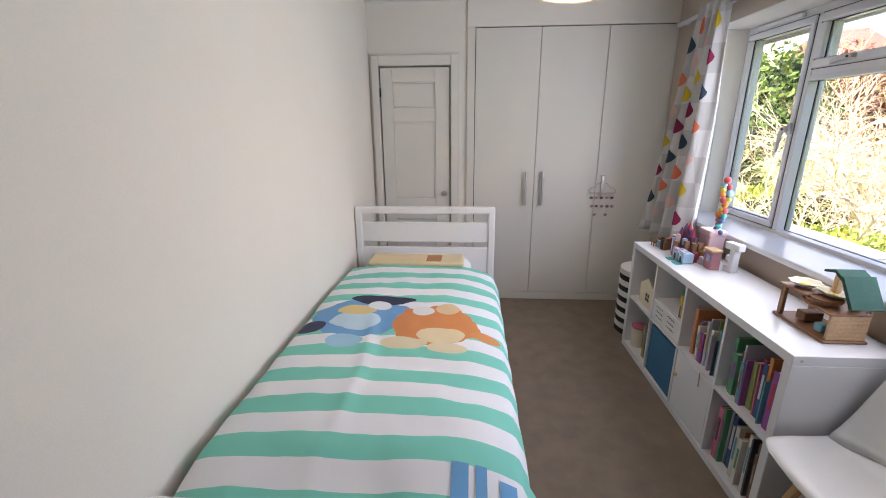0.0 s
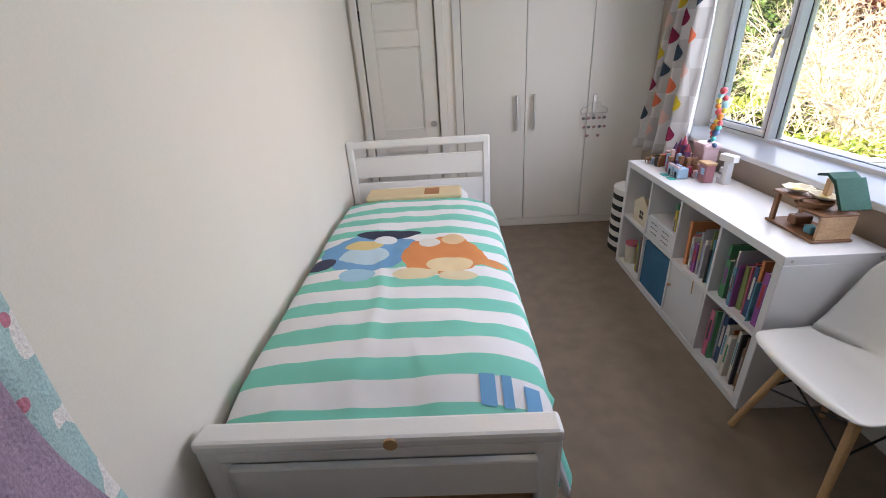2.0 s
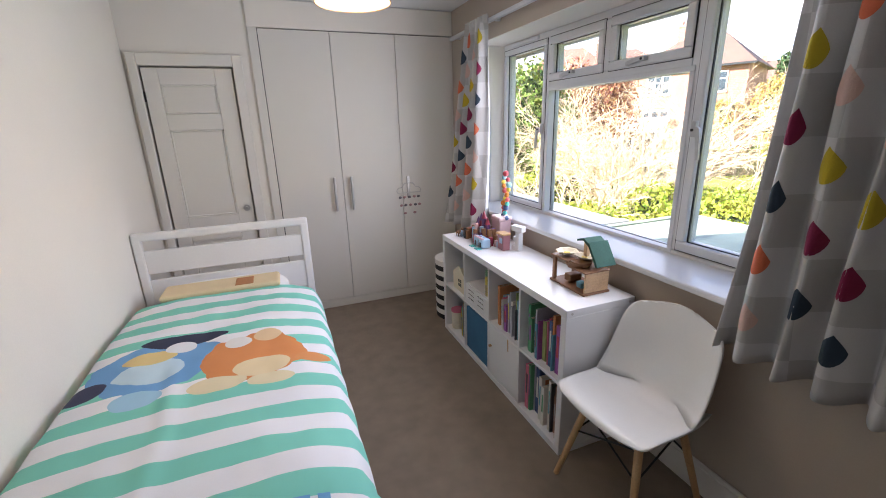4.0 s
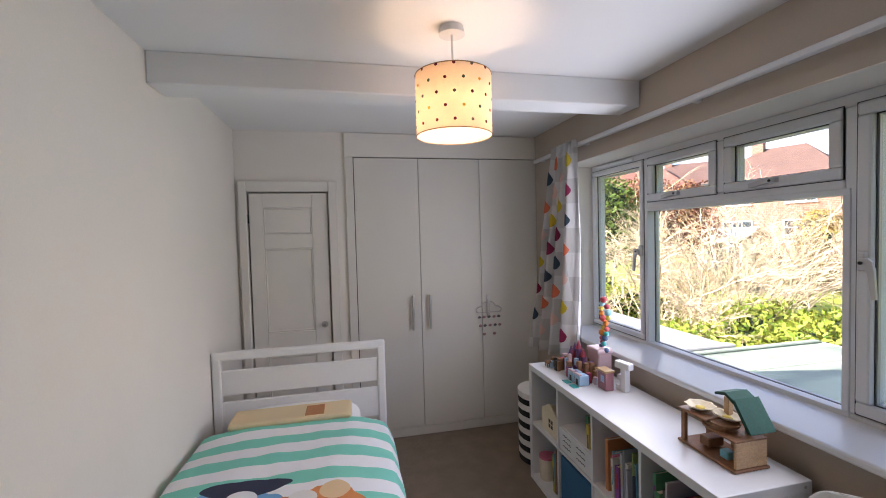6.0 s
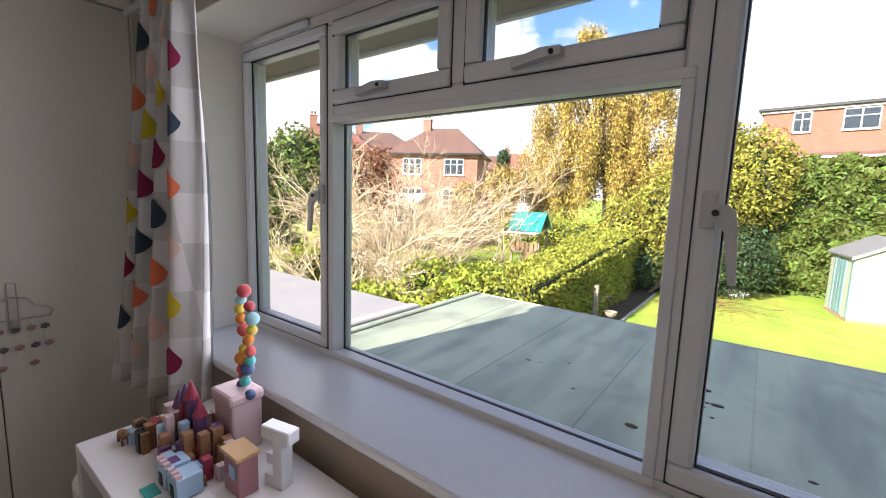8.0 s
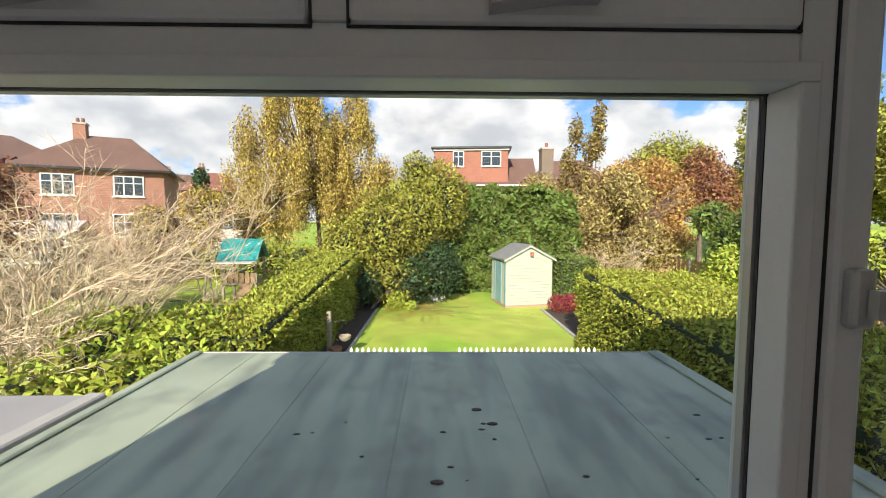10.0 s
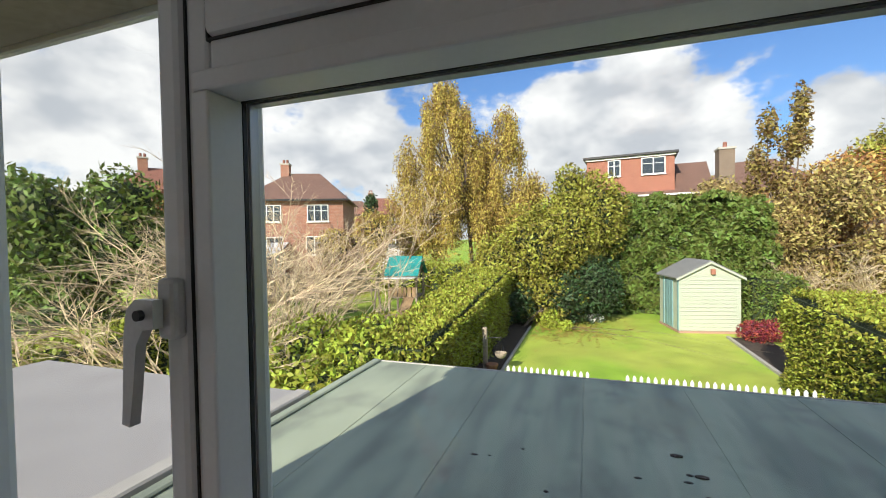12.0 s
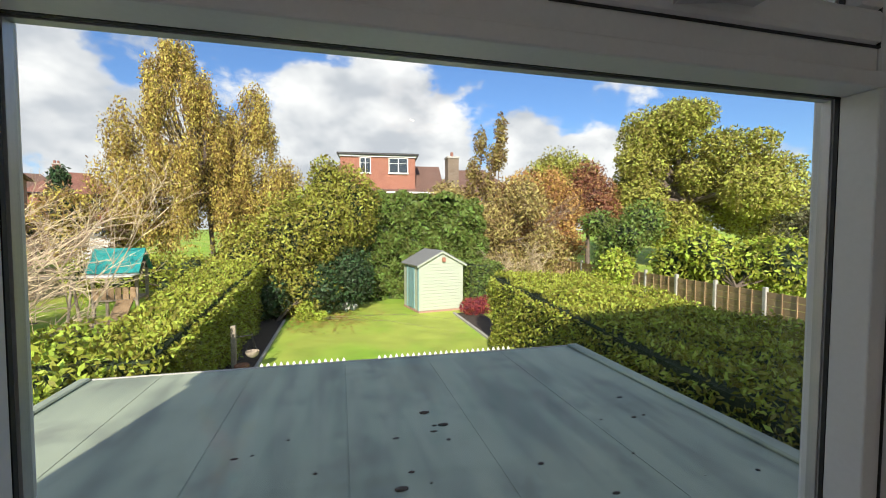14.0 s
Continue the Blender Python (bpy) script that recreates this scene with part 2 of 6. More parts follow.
def flat_roof_material():
    """Grey-green mineral felt with grime near the house and run-off streaks."""
    m = paint("green_mineral_felt", (0.19, 0.235, 0.215), 0.62, 0.10, 1.4, 160, 0.15)
    nt = m.node_tree
    hs = [n for n in nt.nodes if n.type == "HUE_SAT"][0]
    tc = nt.nodes.new("ShaderNodeTexCoord")
    mp = nt.nodes.new("ShaderNodeMapping")
    mp.inputs["Scale"].default_value = (0.25, 1.6, 1)
    st, bl = nt.nodes.new("ShaderNodeTexNoise"), nt.nodes.new("ShaderNodeTexNoise")
    st.inputs["Scale"].default_value, st.inputs["Detail"].default_value = 2.0, 6
    bl.inputs["Scale"].default_value, bl.inputs["Detail"].default_value, bl.inputs["Roughness"].default_value = 1.1, 8, 0.65
    r1, r2 = nt.nodes.new("ShaderNodeValToRGB"), nt.nodes.new("ShaderNodeValToRGB")
    r1.color_ramp.elements[0].color, r1.color_ramp.elements[1].color = (0.25, 0.285, 0.215, 1), (0.40, 0.445, 0.315, 1)
    r1.color_ramp.elements[0].position, r1.color_ramp.elements[1].position = 0.36, 0.56
    r2.color_ramp.elements[0].position, r2.color_ramp.elements[1].position = 0.52, 0.66
    mx = nt.nodes.new("ShaderNodeMixRGB")
    mx.inputs["Color2"].default_value = (0.12, 0.12, 0.11, 1)
    half = nt.nodes.new("ShaderNodeMath")
    half.operation = "MULTIPLY"
    half.inputs[1].default_value = 0.45
    nt.links.new(tc.outputs["Object"], mp.inputs["Vector"])
    nt.links.new(mp.outputs["Vector"], st.inputs["Vector"])
    nt.links.new(tc.outputs["Object"], bl.inputs["Vector"])
    nt.links.new(st.outputs["Fac"], r1.inputs["Fac"])
    nt.links.new(bl.outputs["Fac"], r2.inputs["Fac"])
    nt.links.new(r2.outputs["Color"], half.inputs[0])
    nt.links.new(half.outputs[0], mx.inputs["Fac"])
    nt.links.new(r1.outputs["Color"], mx.inputs["Color1"])
    nt.links.new(mx.outputs["Color"], hs.inputs["Color"])
    return m


ROOFGREEN = flat_roof_material()
ROOFGREY = paint("pale_grey_mineral_felt", (0.36, 0.34, 0.32), 0.8, 0.12, 1.5, 140, 0.2)


def lawn_material():
    m = paint("lawn_turf", (0.2, 0.3, 0.035), 0.85, 0.25, 1.3, 30, 0.5)
    nt = m.node_tree
    hs = [n for n in nt.nodes if n.type == "HUE_SAT"][0]
    tc, no, rp = nt.nodes.new("ShaderNodeTexCoord"), nt.nodes.new("ShaderNodeTexNoise"), nt.nodes.new("ShaderNodeValToRGB")
    no.inputs["Scale"].default_value, no.inputs["Detail"].default_value = 0.35, 5
    rp.color_ramp.elements[0].position, rp.color_ramp.elements[1].position = 0.4, 0.62
    rp.color_ramp.elements[0].color, rp.color_ramp.elements[1].color = (0.27, 0.44, 0.035, 1), (0.42, 0.48, 0.07, 1)
    nt.links.new(tc.outputs["Object"], no.inputs["Vector"])
    nt.links.new(no.outputs["Fac"], rp.inputs["Fac"])
    nt.links.new(rp.outputs["Color"], hs.inputs["Color"])
    return m


LAWN = lawn_material()


# ---- mesh helpers ----
def finish(name, bm, material, parent=None, label="", smooth=False):
    me = bpy.data.meshes.new(name)
    bmesh.ops.recalc_face_normals(bm, faces=bm.faces)
    bm.to_mesh(me)
    bm.free()
    if smooth:
        for p in me.polygons:
            p.use_smooth = True
    me.materials.append(material)
    ob = new(name, me)
    if parent:
        ob.parent = parent
    if label:
        ob["label"] = label
    return ob


part = finish


def thing(name, label, category, at=(0, 0, 0), turn=0.0, group="", kind=""):
    ob = new(name)
    ob.empty_display_size = 0.1
    ob.matrix_basis = pose(*at, 0, 0, turn)
    return tagged(ob, label, category, group, kind)


def box(x0, x1, y0, y1, z0, z1, bevel=0.0, bm=None, seg=1):
    own = bm is None
    b = bmesh.new()
    bmesh.ops.create_cube(b, size=1, matrix=Matrix.Translation(((x0 + x1) / 2, (y0 + y1) / 2, (z0 + z1) / 2)) @ Matrix.Diagonal((abs(x1 - x0), abs(y1 - y0), abs(z1 - z0), 1)))
    if bevel:
        bmesh.ops.bevel(b, geom=b.edges[:], offset=bevel, segments=seg, affect="EDGES", profile=0.5)
    if own:
        return b
    merge(bm, b)
    return bm


def merge(bm, b, m=None):
    if m is not None:
        b.transform(m)
    me = bpy.data.meshes.new("t")
    b.to_mesh(me)
    b.free()
    bm.from_mesh(me)
    bpy.data.meshes.remove(me)


def rod(a, b, r0, r1=None, seg=12, bm=None):
    """A round bar from a to b."""
    a, b = Vector(a), Vector(b)
    r1 = r0 if r1 is None else r1
    o = bm if bm is not None else bmesh.new()
    q = (b - a).to_track_quat("Z", "Y").to_matrix().to_4x4()
    bmesh.ops.create_cone(o, cap_ends=True, segments=seg, radius1=r0, radius2=r1, depth=(b - a).length, matrix=Matrix.Translation((a + b) / 2) @ q)
    return o


def ball(c, r, bm=None, sub=2, scale=(1, 1, 1)):
    o = bm if bm is not None else bmesh.new()
    bmesh.ops.create_icosphere(o, subdivisions=sub, radius=r, matrix=Matrix.Translation(c) @ Matrix.Diagonal((*scale, 1)))
    return o


def prism(points, lo, hi, axis="y", bm=None):
    """An outline in two axes, pushed along the third."""
    o = bm if bm is not None else bmesh.new()
    def at(p, d):
        return {"x": (d, p[0], p[1]), "y": (p[0], d, p[1]), "z": (p[0], p[1], d)}[axis]
    v0 = [o.verts.new(at(p, lo)) for p in points]
    v1 = [o.verts.new(at(p, hi)) for p in points]
    o.faces.new(v0)
    o.faces.new(v1[::-1])
    for i in range(len(points)):
        j = (i + 1) % len(points)
        o.faces.new((v0[i], v1[i], v1[j], v0[j]))
    return o


def grid_surface(fn, nu, nv, thick=0.0):
    """A sheet fn(u, v) with u, v from 0 to 1; with thickness it is closed."""
    bm = bmesh.new()
    vs = [[bm.verts.new(fn(i / nu, j / nv)) for j in range(nv + 1)] for i in range(nu + 1)]
    for i in range(nu):
        for j in range(nv):
            bm.faces.new((vs[i][j], vs[i + 1][j], vs[i + 1][j + 1], vs[i][j + 1]))
    if thick:
        bm.normal_update()
        bmesh.ops.solidify(bm, geom=bm.faces[:], thickness=thick)
    return bm


def structure(name, bm, material, label, category, parent=None):
    ob = finish(name, bm, material, parent)
    return tagged(ob, label, category, kind="structure")


# ---- the room's shell ----
XL, XW, XOUT = -0.68, 1.72, 2.065      # bed wall, window wall's inner and outer face
YB, YD, ZC = -1.1, 3.95, 2.46         # wall behind, wall with the door, ceiling
WY0, WY1, WZ0, WZ1 = 1.15, 3.47, 0.89, 2.13   # window opening

structure("floor", box(XL - 0.1, XOUT, YB - 0.1, YD + 0.7, -0.12, 0.0), CARPET, "beige short-pile fitted carpet", "floor")
structure("ceiling", box(XL - 0.1, XW + 0.1, YB - 0.1, YD + 0.7, ZC, ZC + 0.1), CEIL, "white painted plaster ceiling", "ceiling")
structure("wall_west", box(XL - 0.1, XL, YB - 0.1, YD + 0.7, 0, ZC), WALL, "cream painted plain wall beside the bed", "wall")
structure("wall_south", box(XL, XW, YB - 0.1, YB, 0, ZC), WALL, "cream painted plain wall", "wall")
nb = bmesh.new()
box(XL, -0.6, YD, YD + 0.1, 0, ZC, bm=nb)
box(-0.6, 0.0, YD, YD + 0.1, 2.0, ZC, bm=nb)
box(0.0, 0.12, YD, YD + 0.1, 0, ZC, bm=nb)
box(0.12, XW, YD + 0.55, YD + 0.65, 0, ZC, bm=nb)
box(-0.6, 0.0, YD + 0.55, YD + 0.65, 0, ZC, bm=nb)
structure("wall_north", nb, WALL, "cream painted wall round a panelled door", "wall")
eb = bmesh.new()
box(XW, XOUT, YB - 0.1, WY0, 0, ZC, bm=eb)
box(XW, XOUT, WY1, YD + 0.7, 0, ZC, bm=eb)
box(XW, XOUT, WY0, WY1, 0, WZ0, bm=eb)
box(XW, XOUT, WY0, WY1, WZ1, ZC, bm=eb)
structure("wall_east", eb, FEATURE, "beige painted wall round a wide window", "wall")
structure("ceiling_beam", box(XL, XW, 2.60, 2.78, 2.32, ZC + 0.002, 0.006), CEIL, "white boxed plaster beam across the ceiling", "beam")
sk = bmesh.new()
for args in ((XW - 0.018, XW, YB, 3.9), (XL, XL + 0.018, YB, YD)):
    box(*args, 0, 0.13, 0.004, bm=sk)
    box(args[0], args[1] - 0.006, args[2], args[3], 0.13, 0.15, 0.003, bm=sk)
structure("baseboard", sk, WOODWORK, "white painted skirting board with a stepped top", "skirting")

# ---- window ----
window = thing("window_1", "wide white plastic double-glazed window with two closed top vents", "window", kind="structure")
FX0, FX1 = 1.965, 2.05
def bar(name, y0, y1, z0, z1, x0=FX0, x1=FX1, bevel=0.006):
    return part(name, box(x0, x1, y0, y1, z0, z1, bevel, seg=2), UPVC, window)
bar("window_frame", WY0, WY1, WZ0 + 0.004, 0.932)
bar("window_frame", WY0, WY1, 2.08, WZ1 - 0.002)
bar("window_frame", WY0 + 0.002, 1.215, 0.932, 2.08)
bar("window_frame", 3.425, WY1 - 0.002, 0.932, 2.08)
bar("mullion", 1.742, 1.79, 0.932, 2.08)
bar("mullion", 2.852, 2.892, 0.932, 2.08)
bar("transom", 1.79, 2.852, 1.760, 1.82)
bar("mullion", 2.30, 2.355, 1.82, 2.08)


def sash(y0, y1, z0, z1, w=0.047):
    """An opening light: a raised profile on the room side, with its gasket, spacer and pane."""
    s = part("casement", bmesh.new(), UPVC, window)
    for a, b, c, d in ((y0, y1, z0, z0 + w), (y0, y1, z1 - w, z1), (y0, y0 + w, z0 + w, z1 - w), (y1 - w, y1, z0 + w, z1 - w)):
        part("sash_bar", box(FX0 - 0.010, FX1 - 0.01, a, b, c, d, 0.009, seg=2), UPVC, s)
    glazing(y0 + w, y1 - w, z0 + w, z1 - w, s, 1.988)
    # thin black ring drawn in as the shadow gap round the sash
    b = bmesh.new()
    for a, c, d, f in ((y0 - 0.003, y1 + 0.003, z0 - 0.003, z0), (y0 - 0.003, y1 + 0.003, z1, z1 + 0.003), (y0 - 0.003, y0, z0, z1), (y1, y1 + 0.003, z0, z1)):
        box(FX0 - 0.0025, FX0 + 0.004, a, c, d, f, bm=b)
    part("gap_shadow", b, GASKET_AND_SHADE, s)
    return s


def glazing(y0, y1, z0, z1, parent, x):
    for nm, mt, e, xa, xb in (("gasket", GASKET_AND_SHADE, 0.003, x - 0.012, x - 0.006), ("spacer", SPACER, 0.004, x - 0.002, x + 0.012)):
        b = bmesh.new()
        for a, c, d, f in ((y0, y1, z0, z0 + e), (y0, y1, z1 - e, z1), (y0, y0 + e, z0 + e, z1 - e), (y1 - e, y1, z0 + e, z1 - e)):
            box(xa, xb, a, c, d, f, bm=b)
        part(nm, b, mt, parent)
    p = part("pane", box(x + 0.004, x + 0.008, y0, y1, z0, z1), GLASS, parent)
    p.visible_shadow = False


glazing(1.79, 2.852, 0.932, 1.760, window, 2.022)
# glazing beads round the fixed pane: a stepped inner edge
for a, c, d, f in ((1.768, 2.874, 0.912, 0.935), (1.768, 2.874, 1.757, 1.780), (1.768, 1.793, 0.935, 1.757), (2.849, 2.874, 0.935, 1.757)):
    part("glazing_bead", box(FX0 - 0.006, FX0 + 0.045, a, c, d, f, 0.003, seg=2), UPVC, window)
left_sash = sash(2.886, 3.445, 0.938, 2.085, 0.036)
right_sash = sash(1.18, 1.748, 0.938, 2.085)
vent_a = sash(2.35, 2.85, 1.815, 2.085)
vent_b = sash(1.795, 2.305, 1.815, 2.085)


def casement_handle(y, z, parent, lean):
    h = part("handle", box(FX0 - 0.026, FX0 - 0.008, y - 0.014, y + 0.014, z - 0.035, z + 0.035, 0.006, seg=2), HANDLEGREY, parent, "grey metal locking window handle")
    b = bmesh.new()
    pts = [(0, 0.012), (0.020, 0.012), (0.030, 0.0), (0.034, -0.03), (0.037, -0.10), (0.039, -0.132), (0.030, -0.134), (0.026, -0.10), (0.020, -0.04), (0.012, -0.022), (0, -0.02)]
    prism([(y + lean * p * 1.4, z + q) for p, q in pts], FX0 - 0.040, FX0 - 0.028, "x", b)
    part("lever", b, HANDLEGREY, h)
    part("lock", rod((FX0 - 0.050, y + lean * 0.012, z - 0.004), (FX0 - 0.044, y + lean * 0.012, z - 0.004), 0.006), DARKMETAL, h)


casement_handle(2.899, 1.51, left_sash, 1)
casement_handle(1.722, 1.51, right_sash, -1)


def vent_handle(y, z, parent):
    b = prism([(y - 0.02, z), (y + 0.02, z), (y + 0.10, z - 0.012), (y + 0.10, z + 0.006), (y + 0.03, z + 0.022), (y - 0.02, z + 0.02)], FX0 - 0.036, FX0 - 0.008, "x")
    part("handle", b, HANDLEGREY, parent, "grey metal vent handle")
    part("lock", rod((FX0 - 0.04, y, z + 0.009), (FX0 - 0.034, y, z + 0.009), 0.006), DARKMETAL, parent)


vent_handle(2.60, 1.835, vent_a)
vent_handle(2.05, 1.835, vent_b)
for y0, y1 in ((2.98, 3.35), (1.26, 1.66)):
    part("trickle_vent", box(FX0 - 0.02, FX0, y0, y1, 2.095, 2.118, 0.005), UPVC, window)
structure("window_sill", box(1.665, 1.966, WY0 - 0.03, WY1 + 0.03, 0.886, 0.915, 0.008, seg=2), LAMINATE, "glossy white window board", "window sill")
rb = bmesh.new()
for _ in (0,):
    box(XW, FX0, WY1 - 0.004, WY1 + 0.001, 0.915, WZ1, bm=rb)
    box(XW, FX0, WY0 - 0.001, WY0 + 0.004, 0.915, WZ1, bm=rb)
    box(XW, FX0, WY0 + 0.004, WY1 - 0.004, WZ1 - 0.004, WZ1 + 0.001, bm=rb)
structure("window_reveal", rb, WALL, "cream painted plaster reveal of the window", "reveal")

# ---- the house outside: eave, end wall, roofs that cast the shade ----
house = thing("own_house", "house wall and eaves round the bedroom window", "house", kind="structure")
part("outer_wall", box(XL - 5.5, XL - 0.14, YB - 9, 4.9, -2.1, 2.55), BRICK, house)
part("outer_wall", box(XL - 0.13, XOUT - 0.02, 4.75, 4.9, -2.1, 2.55), BRICK, house)
part("outer_wall", box(XW, XOUT, YB - 9, YB - 0.15, -2.1, 2.55), BRICK, house)
part("soffit", box(XOUT, XOUT + 0.19, YB - 9, 4.95, 2.095, 2.115, 0.004), WEATHERED, house)
part("fascia", box(XOUT + 0.19, XOUT + 0.21, YB - 9, 4.95, 2.08, 2.34, 0.004), PICKETWHITE, house)
part("gutter", rod((XOUT + 0.265, YB - 9, 2.28), (XOUT + 0.265, 4.95, 2.28), 0.055), DARKMETAL, house)
hr = bmesh.new()
e0, e1, ridge_x, a0, a1 = XL - 6.0, XOUT + 0.22, -2.045, YB - 9, 4.95
rv = [hr.verts.new(p) for p in ((e0, a0, 2.6), (e1, a0, 2.36), (e1, a1, 2.36), (e0, a1, 2.6), (ridge_x, a0, 5.3), (ridge_x, a1 - 3.6, 5.3))]
for f in ((1, 2, 5, 4), (2, 3, 5), (3, 0, 4, 5), (0, 1, 4)):
    hr.faces.new([rv[i] for i in f])
part("roof", hr, ROOFTILE, house)

# ---- flat roofs below the window ----
flat = thing("extension_roof", "flat extension roof in grey-green mineral felt", "flat roof", kind="structure")
part("deck", box(XOUT, 6.42, -0.5, 5.10, -0.25, 0.02), ROOFGREEN, flat)
y = -0.34
for y1 in (0.6, 1.55, 2.5, 3.45, 4.35, 4.95):
    part("felt_strip", box(XOUT + 0.01, 6.40, y, y1 - 0.005, 0.02, 0.0245, 0.002), ROOFGREEN, flat)
    y = y1 + 0.005
part("edge_trim", box(XOUT, 6.42, -0.50, -0.36, 0.02, 0.055, 0.012), ROOFGREEN, flat)
part("edge_trim", box(XOUT, 6.42, 5.0, 5.10, 0.02, 0.05, 0.012), ROOFGREEN, flat)
part("drip_edge", box(6.42, 6.45, -0.5, 5.1, -0.12, 0.03, 0.006), CONCRETE, flat)
part("extension_wall", box(XOUT, 6.3, -0.4, 5.0, -2.1, -0.25), BRICK, flat)
near = thing("neighbour_roof", "pale grey flat roof of the next house", "flat roof", kind="structure")
part("deck", box(XOUT, 5.2, 5.34, 9.5, -0.2, 0.02), ROOFGREY, near)
part("kerb", box(XOUT, 5.2, 5.18, 5.34, -0.2, 0.05, 0.015), CONCRETE, near)
part("wall", box(XOUT, 5.1, 5.4, 9.4, -2.1, -0.2), BRICK, near)
rng = random.Random(4)
deb = bmesh.new()
for i in range(60):
    px, py = (2.4 + rng.random() ** 2 * 2.6, rng.uniform(-0.2, 3.4))
    s = rng.uniform(0.005, 0.016)
    ball((px, py, 0.026), s, deb, 1, (1.0, rng.uniform(1, 2.4), 0.35))
for px, py in ((4.877, 1.869), (4.63, 1.768), (3.5, 1.35), (3.55, 1.28), (3.9, 2.2), (3.2, 1.9)):
    ball((px, py, 0.03), 0.028, deb, 1, (0.9, 1.7, 0.4))
tagged(finish("roof_debris", deb, SOIL), "scattered dark moss clumps and dead leaves on the felt", "debris", kind="stuff")


# ---- garden and distance ----
G = -2.1


def rise(x, y):
    """The ground: level near the house, climbing gently further out."""
    r = math.hypot(x, y - 2)
    return G + min(max(0.0, r - 26) * 0.07, 3.0)


gb = bmesh.new()
rings = [0.0, 4, 8, 12, 16, 20, 24, 28, 34, 42, 55, 75, 110, 180, 400, 1200, 4000]
prev = None
for r in rings:
    cur = [gb.verts.new((r * math.cos(a), 2 + r * math.sin(a), rise(r, 2))) for a in [k * math.tau / 48 for k in range(48)]] if r else [gb.verts.new((0, 2, G))]
    if prev:
        for k in range(48):
            j = (k + 1) % 48
            gb.faces.new((prev[0], cur[k], cur[j]) if len(prev) == 1 else (prev[k], cur[k], cur[j], prev[j]))
    prev = cur
structure("ground", gb, LAWN, "mown green lawn and rough grass", "ground")


def leaves(name, blobs, count, size, material, parent=None, label="", droop=0.0, seed=1, shell=0.55, upright=1.0):
    """Many small bent leaves spread through ellipsoid clumps (centre, radii); droop pulls strands down."""
    r = np.random.RandomState(seed)
    vol = np.array([b[1][0] * b[1][1] * b[1][2] for b in blobs]) ** (2 / 3)
    pick = r.choice(len(blobs), count, p=vol / vol.sum())
    d = r.normal(size=(count, 3))
    d /= np.linalg.norm(d, axis=1)[:, None]
    rad = shell + (1 - shell) * r.rand(count) ** 0.6
    c = np.array([b[0] for b in blobs])[pick]
    s = np.array([b[1] for b in blobs])[pick]
    rad *= 1 + 0.13 * np.sin(d[:, 0] * 7 + pick) * np.sin(d[:, 2] * 6 + 2 * pick)
    p = c + d * rad[:, None] * s
    if droop:
        p[:, 2] -= droop * r.rand(count) ** 2
    u = r.normal(size=(count, 3)) * np.array([1, 1, upright])
    u /= np.linalg.norm(u, axis=1)[:, None]
    w = np.cross(u, d + r.normal(size=(count, 3)) * 0.6)
    w /= np.linalg.norm(w, axis=1)[:, None] + 1e-9
    L = (size * (0.6 + 0.8 * r.rand(count)))[:, None]
    v = np.stack([p - u * L, p + w * L * 0.45, p + u * L, p - w * L * 0.45], 1).reshape(-1, 3)
    f = np.arange(count * 4).reshape(-1, 4)
    me = bpy.data.meshes.new(name)
    me.from_pydata(v.tolist(), [], f.tolist())
    me.materials.append(material)
    ob = new(name, me)
    if parent:
        ob.parent = parent
    if label:
        ob["label"] = label
    return ob


def limbs(base, blobs, r0, material, parent, fork=0.35, seed=1):
    """A tapered trunk and limbs that reach into the clumps."""
    r = random.Random(seed)
    b = bmesh.new()
    top = Vector(max(blobs, key=lambda q: q[0][2])[0])
    base = Vector(base)
    joint = base.lerp(Vector((base.x * 0.5 + top.x * 0.5, base.y * 0.5 + top.y * 0.5, top.z)), fork)
    rod(base, joint, r0, r0 * 0.7, 8, b)
    for c, s in blobs:
        mid = joint.lerp(Vector(c), 0.5) + Vector((r.uniform(-.3, .3), r.uniform(-.3, .3), r.uniform(0, .4)))
        rod(joint, mid, r0 * 0.45, r0 * 0.3, 6, b)
        rod(mid, Vector(c) + Vector((0, 0, s[2] * 0.4)), r0 * 0.3, r0 * 0.08, 5, b)
    part("trunk", b, material, parent)


def tree(label, at, blobs, count, size, leaf, bark=BARK, r0=0.25, droop=0.0, seed=1, shell=0.35, name="tree", core=False, upright=1.0):
    t = thing(name, label, "tree" if name == "tree" else "shrub")
    limbs(at, blobs, r0, bark, t, seed=seed)
    leaves("crown", blobs, count, size, leaf, t, "", droop, seed, shell, upright)
    # dark balls inside the clumps stand in for shaded depth
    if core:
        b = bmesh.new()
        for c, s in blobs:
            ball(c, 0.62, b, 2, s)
        part("inner_shade", b, INNER_SHADE, t)
    return t


def polar(az, d, z):
    """A place at a bearing in degrees and a distance from the window."""
    return (1.57 + d * math.cos(radians(az)), 2.49 + d * math.sin(radians(az)), z)


def clumps(az0, az1, d, z0, z1, n, r, seed, dd=2.0):
    g = random.Random(seed)
    out = []
    for i in range(n):
        s = r * g.uniform(0.7, 1.3)
        out.append((polar(g.uniform(az0, az1), d + g.uniform(-dd, dd), g.uniform(z0, z1)), (s, s, s * g.uniform(0.75, 1.1))))
    return out


